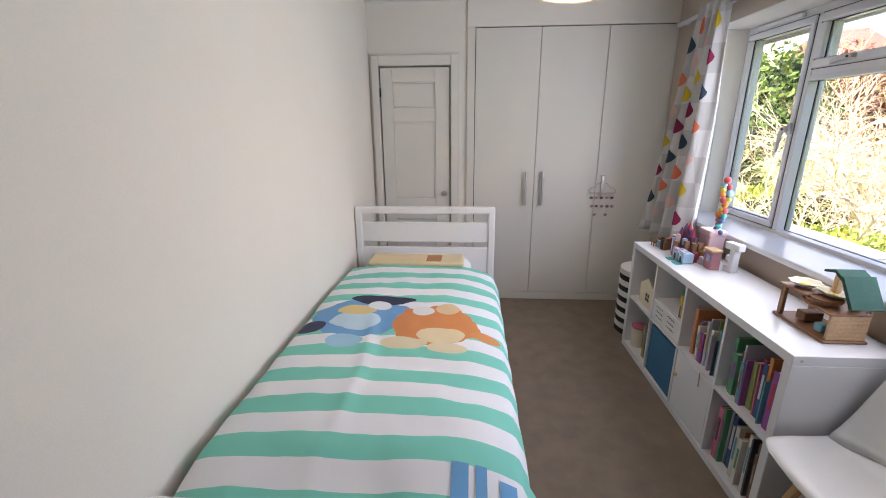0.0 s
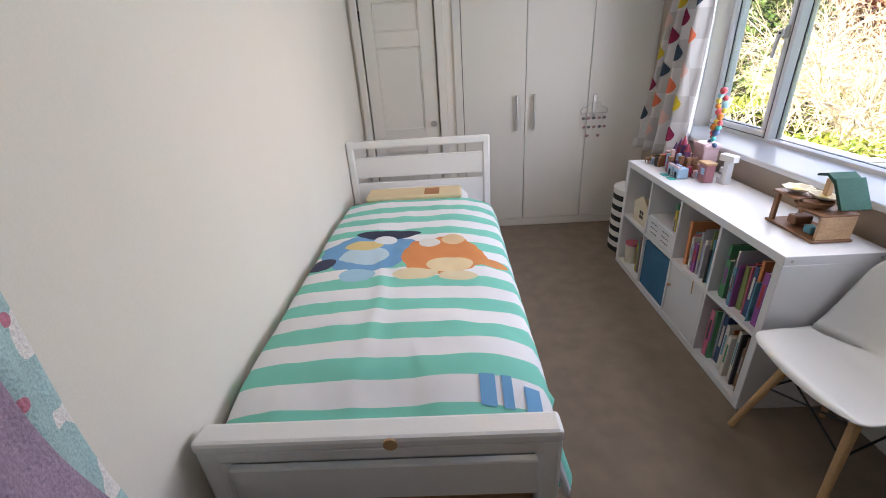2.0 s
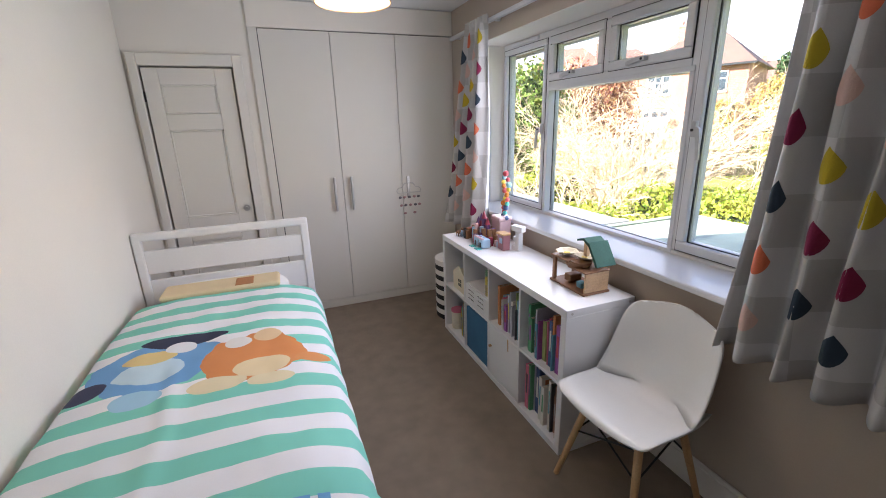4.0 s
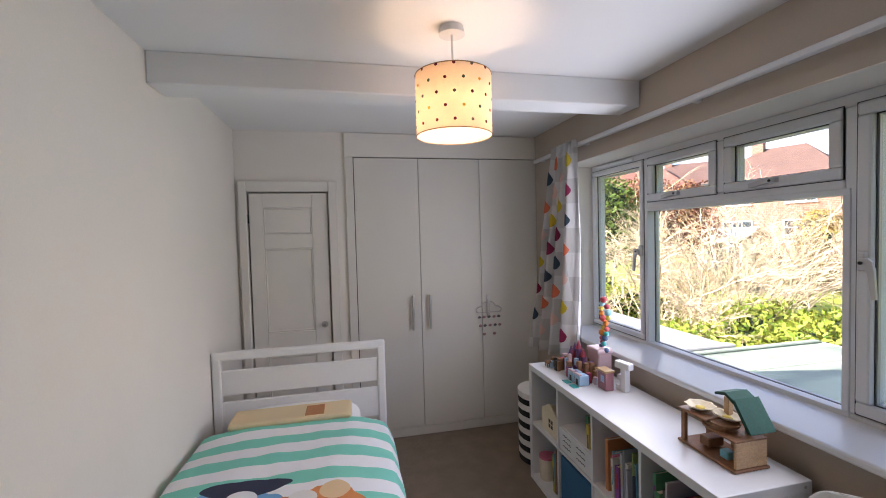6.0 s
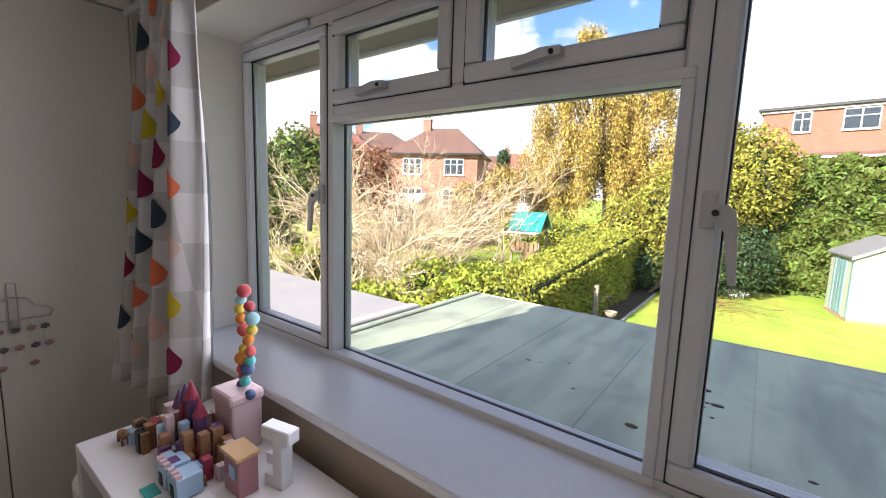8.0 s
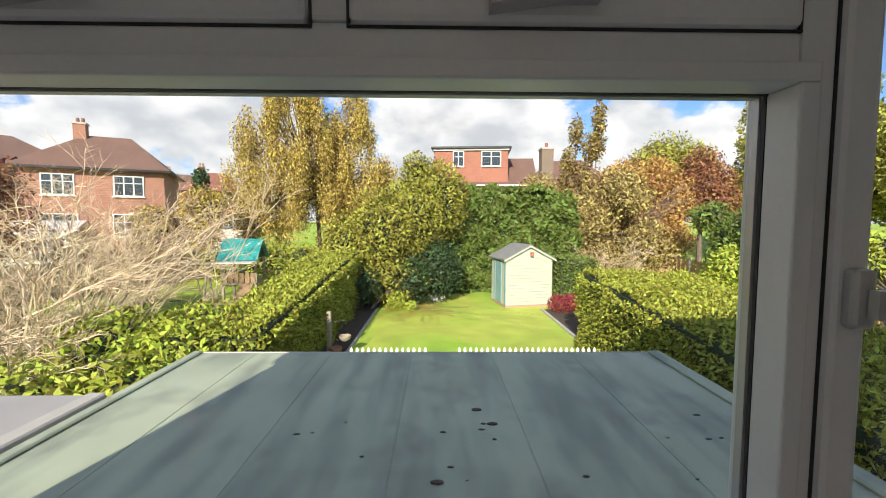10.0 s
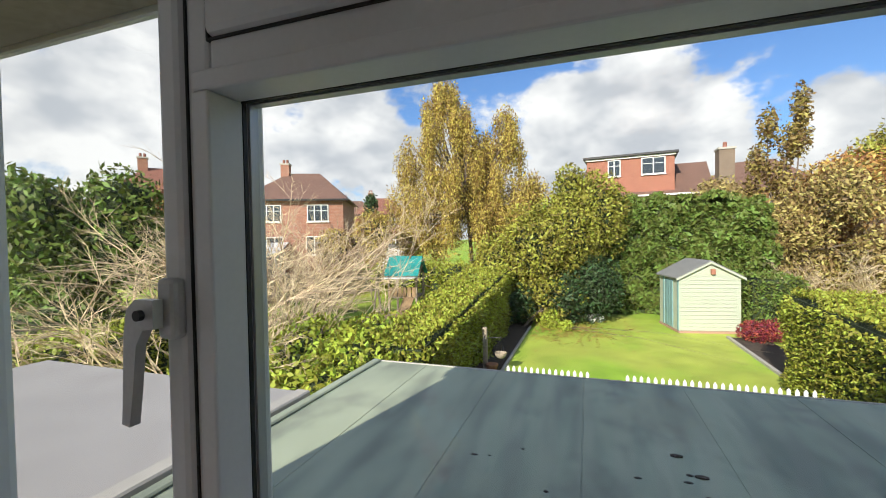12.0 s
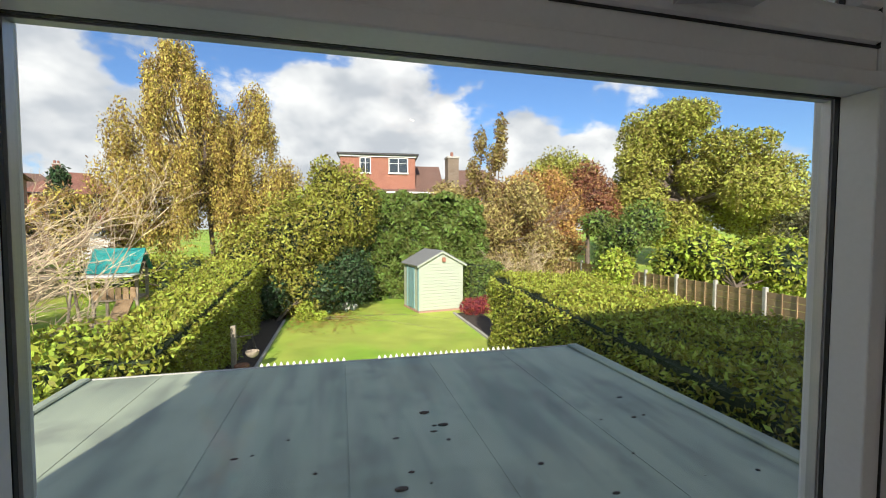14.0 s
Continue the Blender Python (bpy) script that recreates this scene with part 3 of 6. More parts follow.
def hedge(label, outline, z0, tops, count, size, leaf, seed, lumpy=0.10):
    """A clipped hedge over a four-cornered plan, with a top height at each corner."""
    h = thing("hedge", label, "hedge", kind="stuff")
    b = bmesh.new()
    lo = [b.verts.new((x, y, z0)) for x, y in outline]
    hi = [b.verts.new((x, y, z)) for (x, y), z in zip(outline, tops)]
    b.faces.new(lo)
    b.faces.new(hi)
    for i in range(4):
        j = (i + 1) % 4
        b.faces.new((lo[i], lo[j], hi[j], hi[i]))
    # solid dark block, painted shade behind the leaf layer
    part("inner_shade", b, INNER_SHADE, h)
    r = np.random.RandomState(seed)
    o = np.array(outline)
    t = np.array(tops)
    quads = [np.array([(*o[i], t[i]) for i in range(4)])]
    for i in range(4):
        j = (i + 1) % 4
        quads.append(np.array([(*o[i], z0), (*o[j], z0), (*o[j], t[j]), (*o[i], t[i])]))
    area = np.array([np.linalg.norm(np.cross(q[1] - q[0], q[3] - q[0])) for q in quads])
    k = r.choice(5, count, p=area / area.sum())
    Q = np.array(quads)[k]
    a, c = r.rand(count, 1), r.rand(count, 1)
    p = Q[:, 0] * (1 - a) * (1 - c) + Q[:, 1] * a * (1 - c) + Q[:, 2] * a * c + Q[:, 3] * (1 - a) * c
    n = np.cross(Q[:, 1] - Q[:, 0], Q[:, 3] - Q[:, 0])
    n /= np.linalg.norm(n, axis=1)[:, None]
    mid = np.array([*o.mean(0), (z0 + t.mean()) / 2])
    n *= np.sign(((p - mid) * n).sum(1))[:, None]
    lump = lumpy * np.sin(p[:, 0] * 2.1 + p[:, 2] * 3.4 + np.sin(p[:, 1] * 1.3)) * np.sin(p[:, 1] * 2.7 + 1 + np.sin(p[:, 2] * 2)) + 0.7 * lumpy + 0.02
    p = p + n * (lump + r.normal(size=count) * 0.05)[:, None]
    u = r.normal(size=(count, 3)) + n * 0.7
    u /= np.linalg.norm(u, axis=1)[:, None]
    w = np.cross(u, r.normal(size=(count, 3)))
    w /= np.linalg.norm(w, axis=1)[:, None]
    L = (size * (0.6 + 0.8 * r.rand(count)))[:, None]
    v = np.stack([p - u * L, p + w * L * 0.45, p + u * L, p - w * L * 0.45], 1).reshape(-1, 3)
    me = bpy.data.meshes.new("leaves")
    me.from_pydata(v.tolist(), [], np.arange(count * 4).reshape(-1, 4).tolist())
    me.materials.append(leaf)
    ob = new("leaves", me)
    ob.parent = h
    return h


hedge("clipped green garden hedge along the lawn, sunlit on top", [(9.0, 5.5), (23.0, 5.7), (23.0, 7.7), (9.0, 6.7)], G, (-0.55, 0.5, 0.5, -0.55), 60000, 0.058, L_HEDGE, 3)
hedge("broad clipped green hedge beside the flat roof", [(2.9, -1.0), (13.9, -2.15), (12.6, -4.4), (2.9, -4.2)], G, (-0.1, 0.1, 0.1, -0.1), 75000, 0.042, L_HEDGE, 5)
hedge("low clipped hedge of the next garden", [(6.2, 12.4), (15.0, 15.5), (14.0, 17.2), (5.2, 14.0)], G, (-0.7, -0.7, -0.7, -0.7), 9000, 0.08, L_BRIGHT, 7)
hedge("tall dark conifer hedge behind the shed", [(23.4, 4.2), (23.6, -5.0), (26.0, -5.0), (26.0, 4.2)], G, (3.2, 2.9, 2.9, 3.2), 50000, 0.16, L_CONIFER, 9, 0.34)
hedge("small clipped dark hedge beside the shed", [(19.8, -3.3), (21.5, -3.2), (21.5, -4.8), (19.8, -4.8)], G, (-0.1, -0.1, -0.1, -0.1), 6000, 0.07, L_CONIFER, 11)

# shrubs between hedge and flat roof
tree("bright green bushy shrub beside the flat roof", (9, 7, G), [((7.6, 6.6, -1.2), (1.1, 1.0, 0.9)), ((8.8, 6.8, -1.0), (1.2, 1.1, 0.9)), ((7.0, 8.2, -1.2), (1.2, 1.3, 0.9)), ((9.6, 8.4, -0.9), (1.3, 1.3, 0.8)), ((10.8, 7.4, -0.9), (1.3, 1.2, 0.7))], 15000, 0.075, L_BRIGHT, r0=0.08, seed=21, name="shrub", core=True)

# tall shrubs and trees behind the lawn
tree("large yellow-green shrub at the end of the lawn", (20.5, 5, G), [((20.6, 4.6, 1.0), (1.8, 1.7, 2.2)), ((20.4, 6.2, 0.0), (1.6, 1.5, 2.0)), ((21.5, 3.4, 1.6), (1.8, 1.6, 2.2)), ((22.5, 2.2, 2.6), (1.5, 1.6, 2.2)), ((20.4, 4.4, -1.0), (1.5, 1.9, 1.2)), ((22.4, 3.2, 3.6), (0.9, 0.9, 1.5))], 42000, 0.085, L_SHRUB, seed=22, name="shrub", core=True)
tree("dark evergreen shrub under the tall bushes", (19, 5, G), [((19.3, 5.4, -1.2), (1.0, 0.9, 0.9)), ((20.2, 3.4, -1.0), (1.2, 1.1, 1.2)), ((21.0, 2.2, -0.6), (1.3, 1.2, 1.5))], 9000, 0.09, L_DARK, r0=0.07, seed=23, name="shrub", core=True)
bb = []
g = random.Random(8)
for i in range(160):
    hgt = g.uniform(0, 1)
    second = i % 3 == 0
    top, wide_, cy = (8.4, 2.9, 7.9) if second else (10.6, 4.4, 12.2)
    spread = wide_ * (1 - 0.85 * hgt ** 2.0) * (0.72 + 0.28 * min(1, hgt * 4)) * g.random() ** 0.4
    a = g.uniform(0, math.tau)
    s = 0.85 - 0.4 * hgt
    bb.append(((30.5 + spread * math.cos(a), cy + spread * math.sin(a), 1.9 + hgt * top), (s, s, 1.35 - 0.4 * hgt)))
tree("tall weeping silver birch with yellowing leaves", (30.5, 10.2, rise(30.5, 10)), bb, 120000, 0.085, L_BIRCH, BARK, 0.16, droop=1.8, seed=24, shell=0.15, upright=2.2)
ob_ = clumps(-53, -35.5, 36, 1.0, 10.6, 68, 1.6, 31, 3)
ob_ = [(c, s) for c, s in ob_ if c[2] < 10.8 - abs(math.degrees(math.atan2(c[1] - 2.49, c[0] - 1.57)) + 44) * 0.45]
tree("tall broad oak with green and gold leaves", polar(-44, 36, 0), ob_, 110000, 0.12, L_OAK, r0=0.45, seed=25, shell=0.5)
tree("slender golden poplar tree", polar(-19, 28, -1), [(polar(-18 - k * 0.45 + (k % 2) * 2.2, 28, 0.5 + k * 0.95), (0.75 - 0.03 * k, 0.75 - 0.03 * k, 1.2)) for k in range(9)] + [(polar(-17.2, 28, 3.0), (0.9, 0.9, 1.5)), (polar(-21.6, 28, 6.6), (0.5, 0.5, 1.3))], 9000, 0.11, leafy("poplar_leaves", (0.27, 0.19, 0.06)), r0=0.14, seed=26, shell=0.15)
tree("round orange autumn tree behind the hedge", polar(-28, 30, -1), clumps(-33, -22, 30, 0.5, 4.8, 18, 1.5, 33), 34000, 0.11, L_ORANGE, r0=0.2, seed=27, shell=0.2)
tree("rust-red autumn tree behind the gardens", polar(-33, 32, -1), clumps(-35, -31.5, 32, 1.5, 5.8, 7, 1.3, 34, 1), 11000, 0.11, L_RUST, r0=0.18, seed=28, shell=0.2)
tree("dark green rounded far tree", polar(-30, 44, 0), clumps(-33, -27, 44, 3.5, 7.8, 8, 2.4, 35, 1), 14000, 0.17, L_OAK, r0=0.3, seed=29)
tree("olive bushy tree with thin foliage", polar(-18, 27, -1), clumps(-28, -14.0, 26, -1.0, 4.0, 26, 1.3, 36, 1.2), 34000, 0.10, leafy("olive_leaves", (0.36, 0.27, 0.10)), r0=0.16, seed=30, shell=0.1)
tree("bluish green garden conifer", polar(-38, 24, -1), clumps(-40, -34, 24, -0.6, 2.4, 7, 1.1, 37, 1), 9000, 0.10, L_CONIFER, r0=0.15, seed=31, core=True)
tree("bright yellow-green laurel behind the fence", polar(-50, 19, -1.5), clumps(-57, -41, 20.4, -0.4, 1.1, 14, 1.0, 38, .8), 15000, 0.10, L_BRIGHT, r0=0.1, seed=32, name="shrub", core=True)
tree("bright green ivy-clad bush in front of the fence", polar(-35.5, 18, G), [(polar(-35.5, 18, -1.0), (0.8, 0.9, 1.2)), (polar(-36.5, 18, 0.0), (0.7, 0.7, 0.8))], 6000, 0.08, L_BRIGHT, r0=0.08, seed=33, name="shrub", core=True)
tree("greyish dull bare-topped trees in the distance", polar(-57, 40, 0), clumps(-66, -50, 40, 0.5, 3.6, 12, 2.0, 39), 16000, 0.14, leafy("dull_leaves", (0.17, 0.16, 0.08)), r0=0.3, seed=34, shell=0.1)
tree("bushy yellow shrub beside the far houses", polar(31, 27, 0), clumps(27.5, 34, 27, 0.0, 2.6, 9, 1.1, 40, 1), 11000, 0.10, L_BIRCH, r0=0.12, seed=35, name="shrub", core=True)
tree("small dark conifer in front of the houses", polar(28.7, 29, 0), [(polar(28.7, 29, 1.0 + k), (1.1 - 0.2 * k, 1.1 - 0.2 * k, 0.9)) for k in range(4)], 6000, 0.10, L_DARK, r0=0.1, seed=36, core=True)
tree("dark green evergreen by the garden edge", polar(57, 17, G), clumps(53.5, 66, 17, -1.4, 3.2, 14, 1.4, 41, 1.2), 22000, 0.11, L_CONIFER, r0=0.2, seed=37, core=True)
tree("rusty bushy tree before the far house", polar(49, 24, G), clumps(45.5, 53, 24, 0.8, 3.4, 8, 1.4, 42, 1), 14000, 0.10, L_RUST, r0=0.18, seed=38, shell=0.15)
tree("low green shrubs behind the play tower", polar(20, 25, G), clumps(10, 30, 25, -1.4, -0.2, 12, 1.1, 43, 1), 12000, 0.09, L_HEDGE, r0=0.1, seed=39, name="shrub", core=True)
tree("red-leaved acer bush beside the shed", (18.4, -3.0, G), [((18.5, -2.9, -1.75), (0.55, 0.5, 0.4)), ((18.3, -3.35, -1.65), (0.45, 0.45, 0.4))], 2600, 0.045, L_RED, r0=0.04, seed=40, name="shrub")
tree("small yellow-green plants in the far flower bed", (19.0, 3.7, G), [((19.0, 3.9, -1.8), (0.35, 0.4, 0.5)), ((18.8, 3.3, -1.95), (0.3, 0.3, 0.25)), ((15.2, -3.1, -1.9), (0.4, 0.3, 0.3)), ((13.6, -2.4, -1.95), (0.3, 0.3, 0.25))], 2600, 0.06, L_BRIGHT, r0=0.02, seed=41, name="shrub")
tree("white-flowered small plants at the lawn edge", (20.8, 2.2, G), [((20.8, 2.2, -1.95), (0.25, 0.45, 0.2))], 500, 0.05, PICKETWHITE, r0=0.02, seed=42, name="shrub")


def twiggy(label, base, spread, height, stems, seed, material=TWIG, lean=(0, 0)):
    """A bare shrub: arching stems that fork into many thin twigs, as tapered three-sided shoots."""
    r = random.Random(seed)
    vs, fs = [], []

    def shoot(a, b, r0, r1):
        d = (b - a).normalized()
        s = d.orthogonal().normalized()
        t = d.cross(s)
        k = len(vs)
        for p, q in ((a, r0), (b, r1)):
            for i in range(3):
                vs.append(p + (s * math.cos(i * 2.094) + t * math.sin(i * 2.094)) * q)
        for i in range(3):
            j = (i + 1) % 3
            fs.append((k + i, k + j, k + 3 + j, k + 3 + i))

    def grow(p, d, length, rad, depth):
        n = 3 if depth else 2
        for i in range(n):
            q = p + d * (length / n)
            shoot(p, q, rad * (1 - i * 0.2), rad * (1 - (i + 1) * 0.2))
            p = q
            d = (d + Vector((r.uniform(-.3, .3), r.uniform(-.3, .3), r.uniform(-.22, .12)))).normalized()
            if depth < 3:
                for _ in range(2):
                    e = (d + Vector((r.uniform(-1, 1), r.uniform(-1, 1), r.uniform(-.5, .6))) * 0.8).normalized()
                    grow(p, e, length * r.uniform(0.4, 0.60), rad * 0.58, depth + 1)

    for _ in range(stems):
        a = r.uniform(0, math.tau)
        o = Vector(base) + Vector((math.cos(a), math.sin(a), 0)) * r.uniform(0, spread * 0.5)
        d = Vector((math.cos(a) * 0.65 + lean[0], math.sin(a) * 0.65 + lean[1], r.uniform(0.7, 1.3))).normalized()
        grow(o, d, height * r.uniform(0.7, 1.1), 0.027, 0)
    me = bpy.data.meshes.new("bare_shrub")
    me.from_pydata([tuple(v) for v in vs], [], fs)
    me.materials.append(material)
    tagged(new("bare_shrub", me), label, "shrub", kind="stuff")


twiggy("tangled bare tan shrub in the next garden", (11.4, 10.8, G), 4.4, 3.3, 26, 51)
twiggy("tangled bare tan shrub in the next garden", (13.4, 13.6, G), 4.2, 3.1, 34, 52)
twiggy("arching bare pale shrub over the next roof", (8.2, 10.4, G), 2.8, 2.4, 18, 53)
twiggy("tall bare brown shrub before the far house", (17.5, 14.5, G), 3.0, 3.6, 14, 54, paint("brown_twigs", (0.24, 0.15, 0.10), 0.85, 0.2, 2, 12, 0.0, island=0.3))
twiggy("bare brown tree tops behind the hedge", (27.0, -8.0, -0.5), 3.0, 3.6, 14, 55, paint("grey_twigs", (0.26, 0.19, 0.14), 0.85, 0.2, 2, 12, 0.0, island=0.3))
twiggy("dry tan shrub behind the clipped hedge", (21.5, -6.3, G), 1.6, 1.9, 16, 56)

# flower beds and edging
structure("flower_bed", box(7.0, 22.5, 4.75, 5.6, G - 0.05, G + 0.03), SOIL, "dark bare soil bed under the hedge", "flower bed")
structure("flower_bed", box(12.2, 18.9, -3.4, -2.3, G - 0.05, G + 0.03), SOIL, "dark soil bed with fallen leaves", "flower bed")
structure("lawn_edging", box(12.2, 18.9, -2.3, -2.2, G - 0.05, G + 0.08, 0.01), CONCRETE, "pale concrete lawn edging", "edging")
structure("lawn_edging", box(7.0, 19.0, 4.68, 4.76, G - 0.05, G + 0.07, 0.01), CONCRETE, "pale concrete lawn edging", "edging")
lr = random.Random(3)
lv, lf = [], []
for i in range(1500):
    px, py = 19.3 + lr.gauss(0, 1.3), 3.2 + lr.gauss(0, 1.0)
    if py > 4.6:
        continue
    s, a, k = lr.uniform(0.03, 0.06), lr.uniform(0, 6.28), len(lv)
    for q in range(4):
        lv.append((px + s * math.cos(a + q * 1.57), py + s * (0.6 if q % 2 else 1) * math.sin(a + q * 1.57), G + 0.012 + 0.02 * lr.random()))
    lf.append((k, k + 1, k + 2, k + 3))
me = bpy.data.meshes.new("fallen_leaves")
me.from_pydata(lv, [], lf)
me.materials.append(L_ORANGE)
tagged(new("fallen_leaves", me), "fallen orange leaves on the lawn", "leaves", kind="stuff")

# picket fence
fence = thing("picket_fence", "low white picket fence across the lawn", "fence", (11.6, 0, G))
pb = prism([(-0.035, 0.03), (0.035, 0.03), (0.035, 0.56), (0.0, 0.62), (-0.035, 0.56)], -0.01, 0.01, "y")
pb.transform(pose(0, 0, 0, 0, 0, 90))
first = part("picket", pb, PICKETWHITE, fence)
first.location = (0, 4.3, 0)
yy = 4.3 - 0.14
while yy > -2.2:
    if not 1.75 < yy < 2.35:
        o = first.copy()
        scene.collection.objects.link(o)
        o.location = (0, yy, 0)
    yy -= 0.14
for z in (0.12, 0.33):
    for y0, y1 in ((2.35, 4.35), (-2.2, 1.75)):
        part("rail", box(0.012, 0.04, y0, y1, z, z + 0.05, 0.004), PICKETWHITE, fence)

# post with a hanging basket
post = thing("garden_post", "weathered timber post with a bracket", "post", (12.8, 5.15, G))
part("post", box(-0.06, 0.06, -0.06, 0.06, 0, 1.25, 0.012), WEATHERED, post)
part("bracket", rod((0, -0.05, 0.95), (0, -0.45, 1.0), 0.012), DARKMETAL, post)
bk = thing("hanging_basket", "brown wire hanging basket with dry plants", "basket", (12.8, 4.72, G))
b = bmesh.new()
bmesh.ops.create_uvsphere(b, u_segments=14, v_segments=8, radius=0.17)
bmesh.ops.delete(b, geom=[v for v in b.verts if v.co.z > 0.01], context="VERTS")
b.transform(Matrix.Translation((0, 0, 0.58)))
part("bowl", b, WEATHERED, bk)
for k in range(3):
    a = k * 2.094
    part("chain", rod((0.16 * math.cos(a), 0.16 * math.sin(a), 0.58), (0, 0, 0.98), 0.006, seg=5), DARKMETAL, bk)
pot = thing("flower_pot", "terracotta pot on the soil bed", "pot", (12.7, 4.95, G))
b = rod((0, 0, 0.03), (0, 0, 0.25), 0.11, 0.16, 14)
part("pot", b, paint("terracotta", (0.32, 0.13, 0.07), 0.8, 0.15), pot)
part("rim", rod((0, 0, 0.22), (0, 0, 0.28), 0.175, 0.175, 14), paint("terracotta_rim", (0.36, 0.16, 0.09), 0.8, 0.15), pot)

# shed
shed = thing("garden_shed", "pale green timber shed with a grey felt roof", "shed", (19.35, -0.8, G), 11)
SW, SD = 2.15, 1.95
prof = [(0, 0.08), (-SW, 0.08), (-SW, 2.12), (-SW / 2, 2.68), (0, 2.12)]
part("body", prism(prof, 0.02, SD, "x"), SHEDPAINT, shed)
for k in range(14):
    z0 = 0.10 + k * 0.145
    part("board", box(0.0, 0.022, -SW, 0, z0, z0 + 0.139, 0.004), SHEDPAINT, shed)
gz = [(0.0, 2.13), (-SW, 2.13), (-SW / 2, 2.69)]
part("gable", prism(gz, 0.0, 0.02, "x"), SHEDPAINT, shed)
for s in (0, 1):
    y0, y1 = (0.13, -SW / 2) if s == 0 else (-SW - 0.13, -SW / 2)
    part("roof", prism([(y0, 2.06), (y1, 2.70), (y1, 2.75), (y0, 2.11)], -0.10, SD + 0.1, "x"), FELT, shed)
    part("barge_board", prism([(y0, 2.00), (y1, 2.63), (y1, 2.70), (y0, 2.07)], -0.125, -0.10, "x"), SHEDPAINT, shed)
part("base", box(-0.04, SD, -SW - 0.04, 0.04, 0, 0.08), paint("brick_base", (0.42, 0.25, 0.18), 0.8), shed)
door = part("door", box(0.55, 1.3, 0.0, 0.03, 0.12, 1.95, 0.006), SHEDTEAL, shed)
for k in range(3):
    part("plank", box(0.57 + k * 0.24, 0.78 + k * 0.24, 0.03, 0.04, 0.14, 1.93, 0.004), SHEDTEAL, door)
for x0 in (0.03, 1.42):
    part("corner_board", box(x0, x0 + 0.12, 0.0, 0.03, 0.1, 2.05, 0.004), SHEDTEAL, shed)
part("nest_box", box(-0.12, 0.0, -SW / 2 - 0.16, -SW / 2 - 0.02, 2.22, 2.42, 0.01), paint("red_clay_box", (0.38, 0.16, 0.1), 0.8), shed)

# play tower and swing frame
play = thing("play_tower", "timber play tower with a teal canvas roof", "play tower", (19.0, 9.8, G), 8)
for px in (0, 1.3):
    for py in (0, 1.3):
        part("post", box(px - 0.05, px + 0.05, py - 0.05, py + 0.05, 0, 2.15, 0.01), WEATHERED, play)
part("platform", box(-0.05, 1.35, -0.05, 1.35, 1.05, 1.12, 0.01), WEATHERED, play)
for k in range(6):
    part("board", box(-0.06 + 0 * k, -0.03, 0.02 + k * 0.22, 0.2 + k * 0.22, 1.12, 1.55, 0.006), FENCEWOOD, play)
part("roof", prism([(-0.3, 2.1), (0.65, 2.95), (1.6, 2.1), (1.56, 2.08), (0.65, 2.90), (-0.26, 2.08)], -0.15, 1.45, "y"), TEAL, play)
part("gable", prism([(-0.1, 2.15), (0.65, 2.86), (1.4, 2.15)], -0.02, 0.0, "y"), DARKMETAL, play)
part("slide", prism([(-0.05, 1.1), (-1.7, 0.2), (-2.0, 0.2), (-2.0, 0.15), (-1.7, 0.13), (-0.05, 1.03)], 0.1, 0.6, "y"), FENCEWOOD, play)
part("awning", box(-0.9, 0.0, -0.1, 1.4, 2.0, 2.05, 0.01), PICKETWHITE, play)
structure("play_ground", box(15.6, 20.8, 9.0, 12.6, G - 0.05, G + 0.03, 0.01), paint("tan_bark_chippings", (0.42, 0.30, 0.20), 0.95, 0.3, 4, 60, 0.5), "tan bark chippings under the play tower", "play surface")
swing = thing("swing_frame", "pale weathered timber swing frame", "swing", (18.2, 11.8, G), 8)
part("beam", rod((0, -0.5, 2.0), (0, 3.0, 2.0), 0.05), WEATHERED, swing)
for py in (-0.4, 2.9):
    for s in (-0.6, 0.6):
        part("leg", rod((s, py, 0), (0, py, 2.0), 0.045), WEATHERED, swing)
for py in (0.8, 1.8):
    part("seat", box(-0.1, 0.1, py - 0.22, py + 0.22, 0.5, 0.53, 0.006), DARKMETAL, swing)
    for s in (-0.2, 0.2):
        part("rope", rod((0, py + s, 0.53), (0, py + s, 2.0), 0.01, seg=5), WEATHERED, swing)

# panel fence with concrete posts
pf = thing("panel_fence", "timber panel fence with pale concrete posts", "fence", (4.0, -9.7, G), -4)
k = 0
while k < 11:
    x0 = k * 1.9
    part("post", box(x0 - 0.06, x0 + 0.06, -0.06, 0.06, 0, 1.9, 0.012), CONCRETE, pf)
    part("gravel_board", box(x0 + 0.06, x0 + 1.84, -0.02, 0.02, 0, 0.28), CONCRETE, pf)
    for q in range(7):
        part("slat", box(x0 + 0.07, x0 + 1.83, -0.012 - 0.008 * (q % 2), 0.012, 0.30 + q * 0.21, 0.50 + q * 0.21, 0.004), FENCEWOOD, pf)
    for q in (0.45, 0.9, 1.35):
        part("batten", box(x0 + q - 0.02, x0 + q + 0.02, 0.012, 0.04, 0.29, 1.78), FENCEWOOD, pf)
    k += 1
pf2 = thing("panel_fence", "sunlit tan timber fence behind the hedge", "fence", (24.6, -11.2, G), 68)
for k in range(4):
    part("post", box(k * 1.9 - 0.05, k * 1.9 + 0.05, -0.05, 0.05, 0, 2.0, 0.012), CONCRETE, pf2)
    for q in range(12):
        part("slat", box(k * 1.9 + 0.06 + q * 0.148, k * 1.9 + 0.2 + q * 0.148, -0.012, 0.012, 0.1, 1.95, 0.003), FENCEWOOD, pf2)
pf3 = thing("panel_fence", "old grey timber fence of the next garden", "fence", (17.5, 22.0, G), -32)
